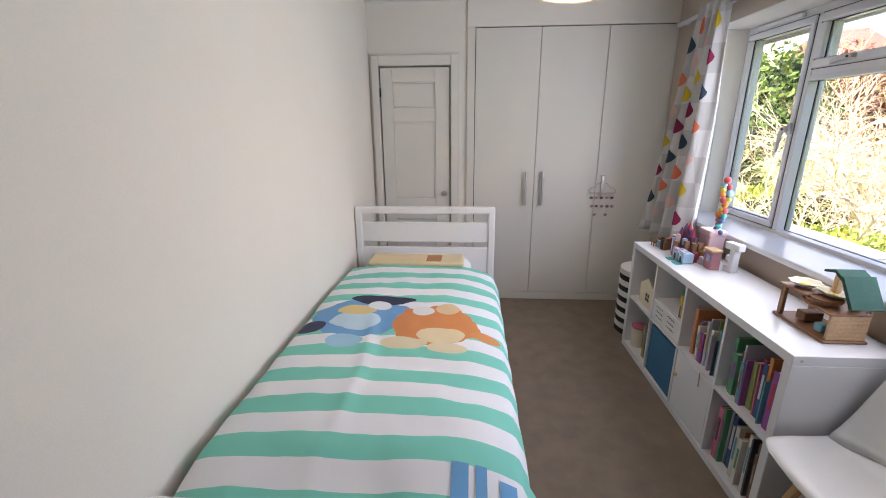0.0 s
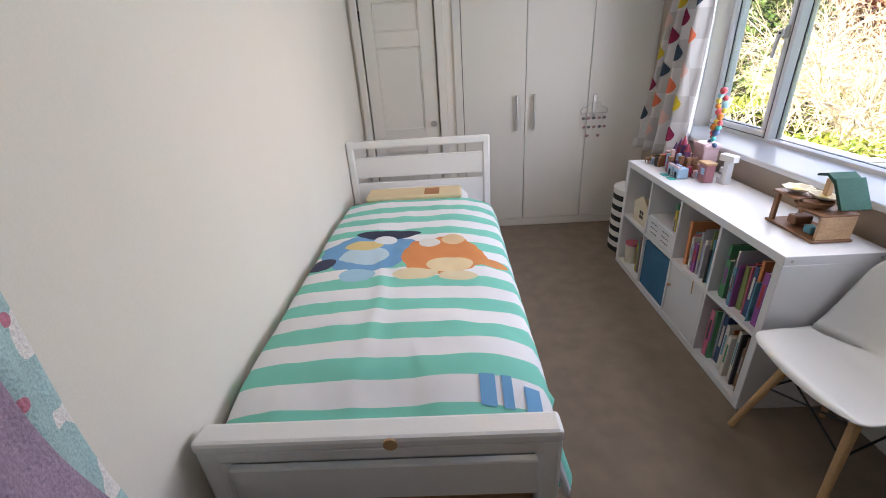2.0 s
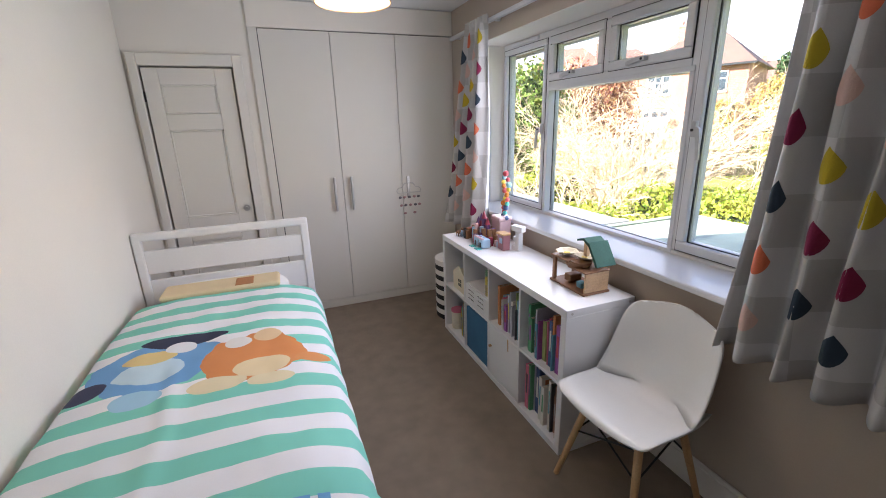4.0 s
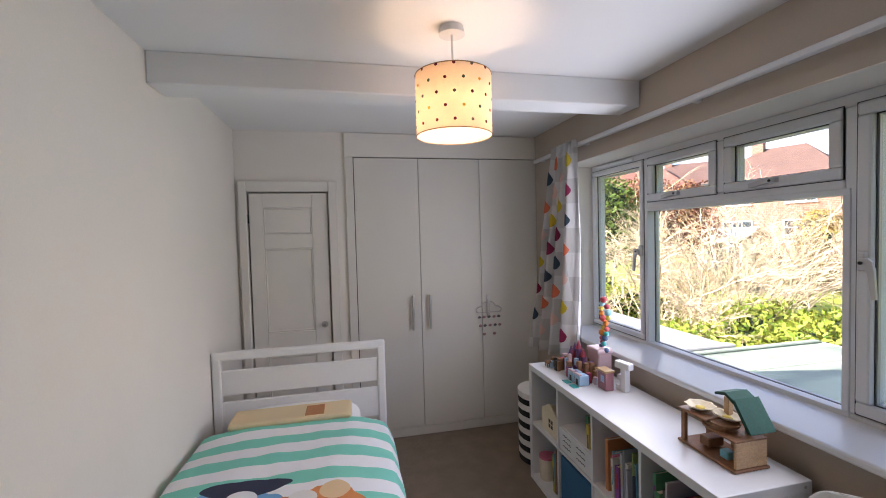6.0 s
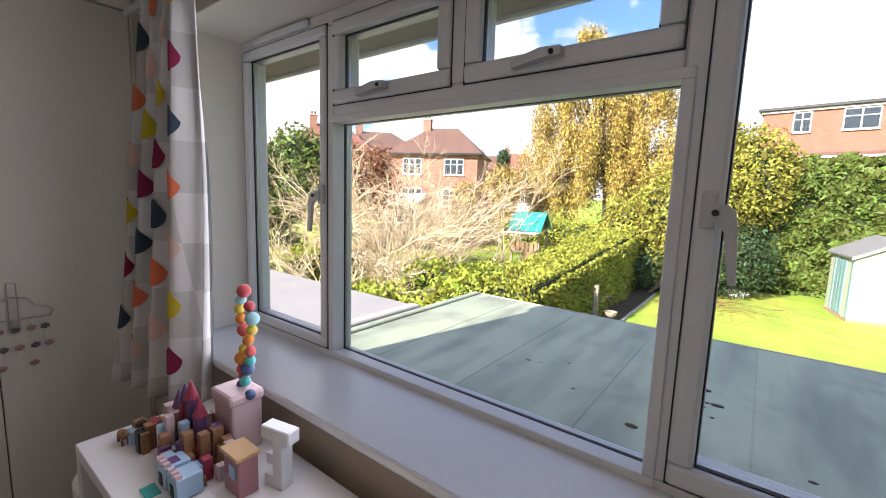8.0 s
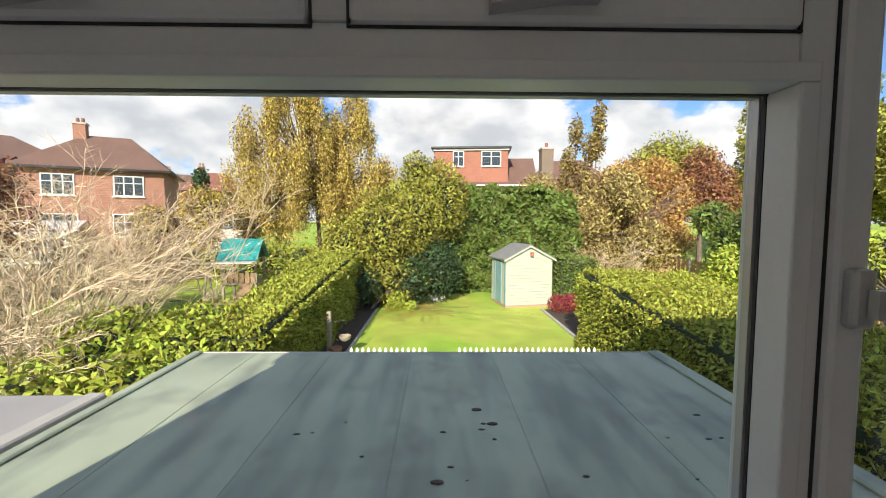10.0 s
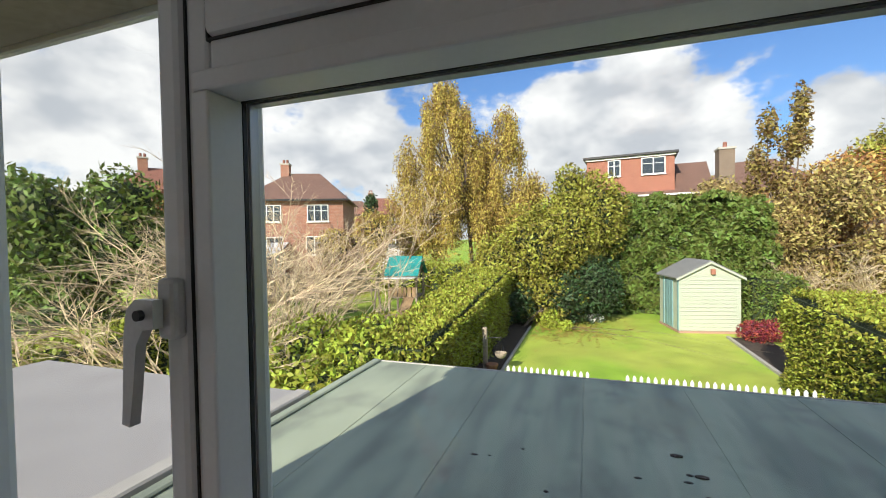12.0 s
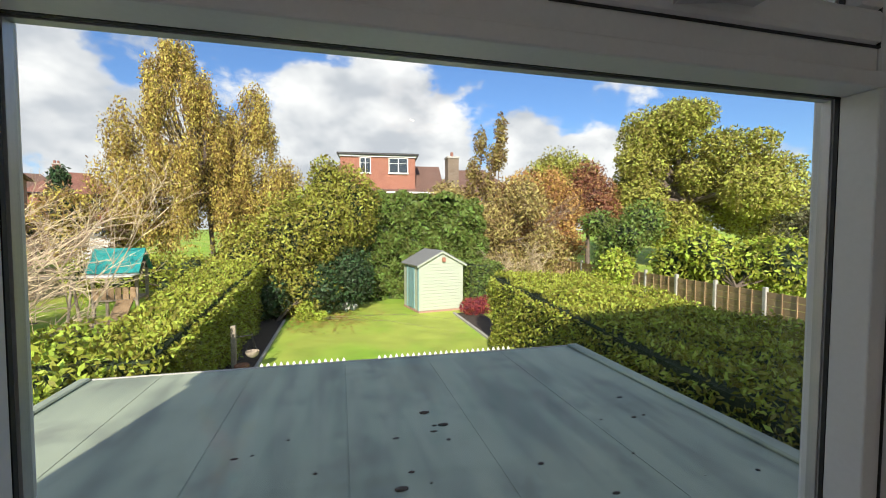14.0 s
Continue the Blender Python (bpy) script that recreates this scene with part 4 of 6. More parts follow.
for k in range(7):
    for q in range(10):
        part("slat", box(k * 1.8 + q * 0.18, k * 1.8 + q * 0.18 + 0.165, -0.012, 0.012, 0.0, 1.75, 0.003), WEATHERED, pf3)


# far houses
def far_window(parent, x, y, z, w, h, n=2):
    f = part("window", box(x - 0.06, x + 0.02, y - w / 2, y + w / 2, z, z + h, 0.01), PICKETWHITE, parent)
    pw = (w - 0.08 * (n + 1)) / n
    for k in range(n):
        y0 = y - w / 2 + 0.08 + k * (pw + 0.08)
        part("pane", box(x - 0.075, x - 0.06, y0, y0 + pw, z + 0.08, z + h * 0.62), DARKGLASS, f)
        part("pane", box(x - 0.075, x - 0.06, y0, y0 + pw, z + h * 0.62 + 0.05, z + h - 0.07), DARKGLASS, f)
    part("sill", box(x - 0.14, x, y - w / 2 - 0.05, y + w / 2 + 0.05, z - 0.07, z), PICKETWHITE, f)


def hip_roof(parent, w, d, z, h, over, material, name="roof", ridge=0.35):
    b = bmesh.new()
    v = [b.verts.new(p) for p in ((-over, -w / 2 - over, z), (d + over, -w / 2 - over, z), (d + over, w / 2 + over, z), (-over, w / 2 + over, z), (d / 2, -w / 2 * ridge, z + h), (d / 2, w / 2 * ridge, z + h))]
    for f in ((0, 1, 4), (1, 2, 5, 4), (2, 3, 5), (3, 0, 4, 5), (0, 1, 2, 3)):
        b.faces.new([v[i] for i in f])
    part(name, b, material, parent)
    part("gutter", box(-over - 0.06, -over + 0.05, -w / 2 - over, w / 2 + over, z - 0.12, z + 0.02), DARKMETAL, parent)


def chimney(parent, x, y, z0, z1, w=0.7):
    c = part("chimney", box(x - w / 2, x + w / 2, y - w / 2, y + w / 2, z0, z1), BRICK, parent)
    part("cap", box(x - w / 2 - 0.06, x + w / 2 + 0.06, y - w / 2 - 0.06, y + w / 2 + 0.06, z1, z1 + 0.12), CONCRETE, c)
    for s in (-0.15, 0.15):
        part("pot", rod((x, y + s, z1 + 0.1), (x, y + s, z1 + 0.45), 0.12, 0.1, 10), ROOFTILE_RED, c)


def semi(label, az, d, eave, apex, width, tile, turn_extra=0, win=True, bay=False, wall=BRICK):
    x, y, _ = polar(az, d, 0)
    g0 = rise(x, y)
    h = thing("house", label, "house", (x, y, g0), az + turn_extra)
    part("wall", box(0, 7.5, -width / 2, width / 2, -0.5, eave - g0), wall, h)
    hip_roof(h, width, 7.5, eave - g0, apex - eave, 0.45, tile)
    chimney(h, 3.6, width * 0.2, apex - g0 - 1.2, apex - g0 + 0.7)
    if win:
        for s in (-0.24, 0.24):
            far_window(h, 0, s * width, eave - g0 - 1.75, width * 0.22, 1.35, 3)
            far_window(h, 0, s * width, eave - g0 - 4.4, width * 0.25, 1.5, 3)
    if bay:
        c = part("conservatory", box(-2.6, 0, width * 0.1, width * 0.48, -0.3, 2.1), PICKETWHITE, h)
        for k in range(4):
            part("pane", box(-2.63, -2.6, width * 0.1 + 0.12 + k * 0.8, width * 0.1 + 0.75 + k * 0.8, 0.6, 1.9), DARKGLASS, c)
        part("canopy", prism([(-2.8, 2.1), (0, 2.9), (0, 2.98), (-2.8, 2.2)], width * 0.06, width * 0.52, "y"), UPVC, c)
    return h


semi("red brick house with a hipped brown tiled roof", 38.6, 35, 4.95, 7.6, 7.6, ROOFTILE, -14, bay=True)
semi("brown-roofed brick house beyond the gardens", 46.5, 42, 5.6, 8.0, 9.0, ROOFTILE, 0)
semi("red-tiled house half hidden by trees", 52.5, 40, 5.2, 8.2, 8.0, ROOFTILE_RED, 0)
semi("small red-roofed house behind the birch", 27.5, 58, 5.2, 7.8, 7.0, ROOFTILE_RED, 0, wall=paint("red_hung_tile_wall", (0.33, 0.10, 0.07), 0.8, 0.15))
semi("distant house with a brown roof", 31.0, 75, 6.2, 9.0, 8.0, ROOFTILE, 0)
semi("distant house with a brown roof", 8.0, 70, 5.6, 8.0, 8.0, ROOFTILE, 0)
semi("small brick house with a brown roof", -17.5, 46, 5.6, 8.6, 9.0, ROOFTILE, 0)

# brick house with the tile-hung dormer
x, y, _ = polar(-5.6, 40, 0)
dg = rise(x, y)
dh = thing("house", "brick house with a flat-topped tile-hung dormer", "house", (x, y, dg), -5.6)
part("wall", box(0, 8, -5.5, 4.2, -0.5, 5.1 - dg), BRICK, dh)
b = prism([(-0.4, 5.05 - dg), (4.0, 8.2 - dg), (8.4, 5.05 - dg)], -5.9, 4.4, "y")
part("roof", b, ROOFTILE, dh)
dm = part("dormer", box(0.15, 6, -3.1, 3.9, 5.4 - dg, 8.55 - dg), TILEHANG, dh)
part("dormer_roof", box(-0.25, 6.3, -3.4, 4.2, 8.55 - dg, 8.75 - dg, 0.03), DARKMETAL, dh)
part("fascia", box(-0.05, 0.1, -3.2, 4.0, 8.4 - dg, 8.55 - dg), PICKETWHITE, dh)
far_window(dh, 0.13, 1.6, 6.9 - dg, 1.05, 1.45, 2)
far_window(dh, 0.13, -1.5, 6.9 - dg, 1.85, 1.45, 2)
far_window(dh, 0, -1.4, 3.7 - dg, 1.9, 1.2, 2)
far_window(dh, 0, -4.3, 3.7 - dg, 1.3, 1.2, 2)
part("gutter", box(-0.5, -0.38, -5.9, 4.4, 5.0 - dg, 5.14 - dg), PICKETWHITE, dh)
x, y, _ = polar(-15, 38, 0)
ck = thing("brick_chimney", "tall weathered brick chimney stack", "chimney", (x, y, rise(x, y)))
part("stack", box(-0.55, 0.55, -0.5, 0.5, -0.2, 9.1), brick_material("old_brick", (0.22, 0.16, 0.11), (0.17, 0.12, 0.085), (0.25, 0.2, 0.16), 2.2), ck)
part("cap", box(-0.62, 0.62, -0.57, 0.57, 9.1, 9.25), CONCRETE, ck)
part("pot", rod((0, 0, 9.25), (0, 0, 9.7), 0.16, 0.13, 10), ROOFTILE_RED, ck)
x, y, _ = polar(25.5, 33, 0)
gr = thing("white_garage", "small white-walled outbuilding behind the garden", "outbuilding", (x, y, rise(x, y)), 25)
part("wall", box(0, 3, -1.6, 1.6, -0.3, 2.6), PICKETWHITE, gr)
part("roof", box(-0.15, 3.2, -1.75, 1.75, 2.6, 2.75, 0.02), FELT, gr)
for k in range(5):
    part("door_board", box(-0.04, 0.0, -1.4 + k * 0.56, -0.88 + k * 0.56, 0.1, 2.2, 0.01), PICKETWHITE, gr)


# ---- fitted wardrobe and cupboard door ----
ward = thing("fitted_wardrobe", "off-white three-door fitted wardrobe with steel bar handles", "wardrobe", (0, 3.93, 0))
part("plinth", box(0.12, XW - 0.002, 0.0, 0.05, 0, 0.07, 0.003), WARD, ward)
part("side_panel", box(0.12, 0.183, 0.0, 0.57, 0.07, 2.27, 0.003), WARD, ward)
part("top_panel", box(0.12, XW - 0.002, 0.0, 0.57, 2.27, ZC - 0.004, 0.003), WALL, ward)
part("filler", box(1.705, XW - 0.002, 0.003, 0.03, 0.07, 2.27), WARD, ward)
# near-black sheet behind the doors, its colour standing in for shaded gaps
part("gap_shade_sheet", box(0.183, 1.705, 0.024, 0.045, 0.07, 2.27), DARKMETAL, ward)
for x0, x1, hx in ((0.188, 0.693, 0.622), (0.697, 1.208, 0.762), (1.212, 1.702, None)):
    d = part("door", box(x0, x1, -0.002, 0.02, 0.075, 2.262, 0.002), WARD, ward)
    if hx:
        hd = part("handle", rod((hx, -0.034, 0.88), (hx, -0.034, 1.16), 0.0105), STEEL, d, "brushed steel bar handle")
        for z in (0.91, 1.13):
            part("stem", rod((hx, -0.034, z), (hx, 0.0, z), 0.006), STEEL, hd)

door1 = thing("door_1", "closed off-white panelled cupboard door", "door", (0, 3.935, 0), kind="structure")
part("slab", box(-0.588, -0.022, 0.022, 0.045, 0.008, 1.99), WOODWORK, door1)
for a, b_, c_, d_ in ((-0.588, -0.49, 0.008, 1.99), (-0.14, -0.022, 0.008, 1.99), (-0.49, -0.14, 1.88, 1.99), (-0.49, -0.14, 1.57, 1.68), (-0.49, -0.14, 0.745, 0.93), (-0.49, -0.14, 0.008, 0.2)):
    part("stile", box(a, b_, 0.008, 0.024, c_, d_, 0.003), WOODWORK, door1)
for z0, z1 in ((1.68, 1.88), (0.93, 1.57), (0.2, 0.745)):
    bmv = bmesh.new()
    for a, b_, c_, d_ in ((-0.49, -0.14, z0, z0 + 0.014), (-0.49, -0.14, z1 - 0.014, z1), (-0.49, -0.476, z0, z1), (-0.154, -0.14, z0, z1)):
        box(a, b_, 0.014, 0.023, c_, d_, 0.004, bm=bmv)
    part("moulding", bmv, WOODWORK, door1)
for z in (1.80, 0.25):
    part("hinge", rod((-0.592, 0.004, z - 0.035), (-0.592, 0.004, z + 0.035), 0.006), DARKMETAL, door1)
kn = part("knob", rod((-0.07, -0.03, 0.97), (-0.07, 0.01, 0.97), 0.012), STEEL, door1)
part("rosette", rod((-0.07, 0.002, 0.97), (-0.07, 0.01, 0.97), 0.026), STEEL, kn)
fr = bmesh.new()
box(-0.655, -0.598, -0.02, 0.014, 0, 2.08, 0.005, bm=fr)
box(-0.012, 0.055, -0.02, 0.014, 0, 2.08, 0.005, bm=fr)
box(-0.598, -0.012, -0.02, 0.014, 2.0, 2.08, 0.005, bm=fr)
structure("door_frame", fr, WOODWORK, "off-white painted wooden architrave", "door frame").location = (0, 3.935, 0)

# wire hanger with little hanging hearts on the wardrobe
hang = thing("mobile_hanger", "white wire cloud hanger with small dangling hearts on a strap", "decoration", (1.262, 3.915, 0))
part("strap", box(-0.014, 0.014, -0.006, 0.003, 0.94, 1.13, 0.003), STEEL, hang)
cv = bmesh.new()
pts = [(-0.105, 0.985), (-0.112, 1.01), (-0.09, 1.03), (-0.06, 1.035), (-0.04, 1.065), (0, 1.075), (0.04, 1.065), (0.06, 1.035), (0.09, 1.03), (0.112, 1.01), (0.105, 0.985)]
for (a, b_), (c_, d_) in zip(pts, pts[1:] + pts[:1]):
    rod((a, -0.012, b_), (c_, -0.012, d_), 0.004, seg=6, bm=cv)
part("wire_cloud", cv, STEEL, hang)
HEART = paint("dusky_pink_felt", (0.35, 0.2, 0.2), 0.8, 0.2)
HEART2 = paint("grey_felt", (0.12, 0.11, 0.12), 0.8, 0.2)
for i, hx in enumerate((-0.085, -0.045, 0.0, 0.045, 0.085)):
    n = 2 + i % 2
    part("thread", rod((hx, -0.012, 0.985), (hx, -0.012, 0.985 - 0.075 * n), 0.0012, seg=4), WOODWORK, hang)
    for q in range(n):
        part("heart", ball((hx + 0.008 * (q % 2), -0.014, 0.945 - 0.072 * q), 0.014, None, 1, (1.2, 0.4, 0.9)), HEART if (i + q) % 2 else HEART2, hang)

# ---- pendant lamp ----
LX, LY = 0.56, 2.20
lamp = thing("pendant_lamp", "lit cream drum pendant with small coloured dots", "ceiling lamp", (LX, LY, 0))
SHADE = paint("lit_cream_fabric", (0.80, 0.68, 0.54), 0.8, 0.05, 8, 260, 0.05, trans=0.55)
b = bmesh.new()
R, Z0, Z1 = 0.15, 2.035, 2.27
for r_, flip in ((R, 1), (R - 0.003, -1)):
    ring = [[b.verts.new((r_ * math.cos(a), r_ * math.sin(a), z)) for a in [k * math.tau / 56 for k in range(56)]] for z in (Z0, Z1)]
    for k in range(56):
        b.faces.new([ring[0][k], ring[0][(k + 1) % 56], ring[1][(k + 1) % 56], ring[1][k]][::flip])
sh = part("shade", b, SHADE, lamp, "cream fabric drum shade", smooth=True)
RIM = paint("brown_shade_trim", (0.30, 0.20, 0.10), 0.6)
for z in (Z0, Z1):
    b = bmesh.new()
    for k in range(56):
        a0, a1 = k * math.tau / 56, (k + 1) * math.tau / 56
        rod((R * math.cos(a0), R * math.sin(a0), z), (R * math.cos(a1), R * math.sin(a1), z), 0.0022, seg=5, bm=b)
    part("rim", b, RIM, sh)
DOTS = [paint(n, c, 0.8, 0.05, trans=0.3) for n, c in (("maroon_dot", (0.16, 0.02, 0.03)), ("green_dot", (0.08, 0.16, 0.10)), ("grey_dot", (0.16, 0.15, 0.13)), ("yellow_dot", (0.62, 0.42, 0.05)))]
for row in range(5):
    for k in range(14):
        a = (k + 0.5 * (row % 2)) * math.tau / 14
        z = Z0 + 0.03 + row * 0.05
        c = Vector((math.cos(a), math.sin(a), 0))
        part("dot", rod(c * (R + 0.0004) + Vector((0, 0, z)), c * (R + 0.0014) + Vector((0, 0, z)), 0.0062, seg=8), DOTS[(k * 2 + row * 3) % 4 if k % 3 else 0], sh)
part("ceiling_rose", rod((0, 0, ZC - 0.03), (0, 0, ZC), 0.052, 0.045, 24), UPVC, lamp)
part("flex", rod((0, 0, 2.25), (0, 0, ZC - 0.03), 0.004, seg=8), UPVC, lamp)
part("holder", rod((0, 0, 2.19), (0, 0, 2.26), 0.018, 0.014, 14), UPVC, lamp)
bulbmat = bpy.data.materials.new("warm_bulb")
bulbmat.use_nodes = True
bn = bulbmat.node_tree.nodes["Principled BSDF"]
bn.inputs["Emission Color"].default_value, bn.inputs["Emission Strength"].default_value = (1.0, 0.78, 0.48, 1), 14
part("bulb", ball((0, 0, 2.145), 0.03, None, 3, (1, 1, 1.25)), bulbmat, lamp, smooth=True)
pl = new("lamp_light", bpy.data.lights.new("lamp_light", "POINT"))
pl.data.energy, pl.data.color, pl.data.shadow_soft_size = LAMP_POWER, (1.0, 0.70, 0.47), 0.03
pl.location = (LX, LY, 2.10)

# ---- curtain track and curtains ----
track = thing("curtain_track", "white curtain track above the window", "curtain rail", (0, 0, 0))
part("rail", box(XW - 0.06, XW - 0.035, 0.35, 3.85, 2.215, 2.245, 0.006), UPVC, track)
for y in (0.5, 1.3, 2.2, 3.1, 3.75):
    part("bracket", box(XW - 0.036, XW, y - 0.012, y + 0.012, 2.215, 2.24, 0.003), UPVC, track)


def curtain_material():
    """Pale grey cotton with broad soft pale checks."""
    m = paint("pale_grey_curtain_cotton", (0.58, 0.56, 0.54), 0.9, 0.04, 5, 300, 0.1, trans=0.12)
    nt = m.node_tree
    hs = [n for n in nt.nodes if n.type == "HUE_SAT"][0]
    tc, ck_ = nt.nodes.new("ShaderNodeTexCoord"), nt.nodes.new("ShaderNodeTexChecker")
    ck_.inputs["Scale"].default_value = 6.0
    ck_.inputs["Color1"].default_value, ck_.inputs["Color2"].default_value = (0.58, 0.57, 0.56, 1), (0.46, 0.45, 0.435, 1)
    nt.links.new(tc.outputs["Object"], ck_.inputs["Vector"])
    nt.links.new(ck_.outputs["Color"], hs.inputs["Color"])
    return m


CURTAIN = curtain_material()
DROPS = [paint(n, c, 0.9, 0.05, 8, 300, 0.1, trans=0.15) for n, c in (("navy_print", (0.03, 0.05, 0.075)), ("mustard_print", (0.50, 0.38, 0.02)), ("coral_print", (0.62, 0.15, 0.07)), ("magenta_print", (0.20, 0.01, 0.05)), ("blush_print", (0.62, 0.42, 0.36)))]


def curtain(label, ytop, ybot, flare, folds, seed, edge):
    """A gathered curtain: pleats that open out towards the hem, with printed drops that follow the cloth."""
    c = thing("curtain", label, "curtain", (0, 0, 0))

    def cloth(u, v):
        z = 2.245 - v * 1.485
        y = (ytop[0] * (1 - u) + ytop[1] * u) * (1 - v) + (ybot[0] * (1 - u) + ybot[1] * u) * v
        amp = 0.016 + 0.034 * min(1, v * 2.2)
        ph = u * folds * math.tau + 0.6 * math.sin(v * 2 + seed)
        x = XW - 0.105 - flare * u * v * v + amp * math.sin(ph) + 0.006 * math.sin(ph * 2.3 + v * 5)
        return (x, y + 0.008 * math.sin(ph * 0.5 + v * 7), z + 0.006 * math.sin(ph) * v)

    part("cloth", grid_surface(cloth, folds * 16, 40, 0.004), CURTAIN, c, smooth=True)
    nrows, ncols = 7, folds
    for r_ in range(nrows):
        for q in range(ncols):
            # a drop sits on the face of each pleat
            v0 = 0.08 + r_ * 0.135 + 0.067 * (q % 2)
            u0 = (q + 0.75 - 0.6 * math.sin(v0 * 2 + seed) / math.tau) / folds
            if u0 > 0.97 or v0 > 0.95:
                continue
            tall = 0.038
            ku = 0.19 / folds

            def drop(a, t):
                ang = a * math.tau
                rad = t
                px, pz = math.sin(ang), -math.cos(ang)
                if pz < 0:
                    px *= (1 + pz) ** 0.6 if pz > -1 else 0
                    pz *= 1.25
                uu, vv = u0 + ku * px * rad, v0 + tall * pz * rad * 0.8
                at, du, dv_ = (Vector(cloth(*q_)) for q_ in ((uu, vv), (uu + 0.001, vv), (uu, vv + 0.001)))
                n = (du - at).cross(dv_ - at).normalized()
                return at + n * (0.0055 if n.x < 0 else -0.0055)
            part("printed_drop", grid_surface(drop, 24, 6), DROPS[(r_ * 2 + q * 3 + seed) % 5], c)
    tape = grid_surface(lambda u, v: (XW - 0.105 + 0.012 * math.sin(u * folds * 2 * math.tau), ytop[0] * (1 - u) + ytop[1] * u, 2.255 - 0.05 * v), folds * 16, 3, 0.004)
    part("heading", tape, CURTAIN, c)
    return c


curtain("pale grey curtain printed with coloured drops, gathered beside the wardrobe", (3.10, 3.42), (3.13, 3.62), 0.10, 4, 1, 0)
curtain("pale grey curtain printed with coloured drops, drawn back", (1.16, 0.45), (1.24, 0.40), 0.0, 7, 2, 0)

# ---- bed ----
bed = thing("single_bed", "white painted wooden single bed with slatted ends", "bed", (-0.17, 0, 0))
BX = 0.505


def bed_end(y, z_top, slats, name):
    e = part(name, box(-BX, BX, y - 0.02, y + 0.02, z_top - 0.052, z_top, 0.012, seg=2), BEDWHITE, bed)
    for s in (-1, 1):
        b = box(s * BX - (0.05 if s > 0 else 0), s * BX + (0 if s > 0 else 0.05), y - 0.021, y + 0.021, 0, z_top - 0.03, 0.01, seg=2)
        part("leg", b, BEDWHITE, e)
    for z0, z1 in slats:
        part("slat", box(-BX + 0.048, BX - 0.048, y - 0.012, y + 0.012, z0, z1, 0.004), BEDWHITE, e)


bed_end(3.255, 0.985, ((0.725, 0.872), (0.50, 0.685), (0.30, 0.46)), "headboard")
FL, FR = -0.485, 0.486
part("footboard", box(FL, FR, 1.04, 1.115, 0.615, 0.655, 0.012, seg=2), BEDWHITE, bed)
for x0, x1 in ((FL, FL + 0.06), (FR - 0.06, FR)):
    part("leg", box(x0, x1, 1.045, 1.11, 0, 0.62, 0.012, seg=2), BEDWHITE, bed)
part("slat", box(FL + 0.055, FR - 0.055, 1.06, 1.085, 0.39, 0.525, 0.004), BEDWHITE, bed)
part("slat", box(FL + 0.055, FR - 0.055, 1.045, 1.07, 0.575, 0.615, 0.004), BEDWHITE, bed)
part("slat", box(FL + 0.055, FR - 0.055, 1.06, 1.085, 0.20, 0.32, 0.004), BEDWHITE, bed)
part("emblem", rod((0.04, 1.043, 0.635), (0.04, 1.036, 0.635), 0.019, seg=20), BEECH, bed, "small round wooden disc")
for s in (-1, 1):
    part("side_rail", box(s * (BX - 0.02) - 0.012, s * (BX - 0.02) + 0.012, 1.1, 3.235, 0.22, 0.36, 0.005), BEDWHITE, bed)
part("base", box(-BX + 0.04, BX - 0.04, 1.12, 3.23, 0.28, 0.31), BEECH, bed)
TICKING = paint("white_mattress_ticking", (0.75, 0.74, 0.72), 0.9, 0.03, 5, 200, 0.1)
mat_ = thing("mattress", "white mattress on the bed base", "mattress", (-0.17, 0, 0))
part("body", box(-0.455, 0.455, 1.13, 3.225, 0.31, 0.50, 0.03, seg=3), TICKING, mat_)


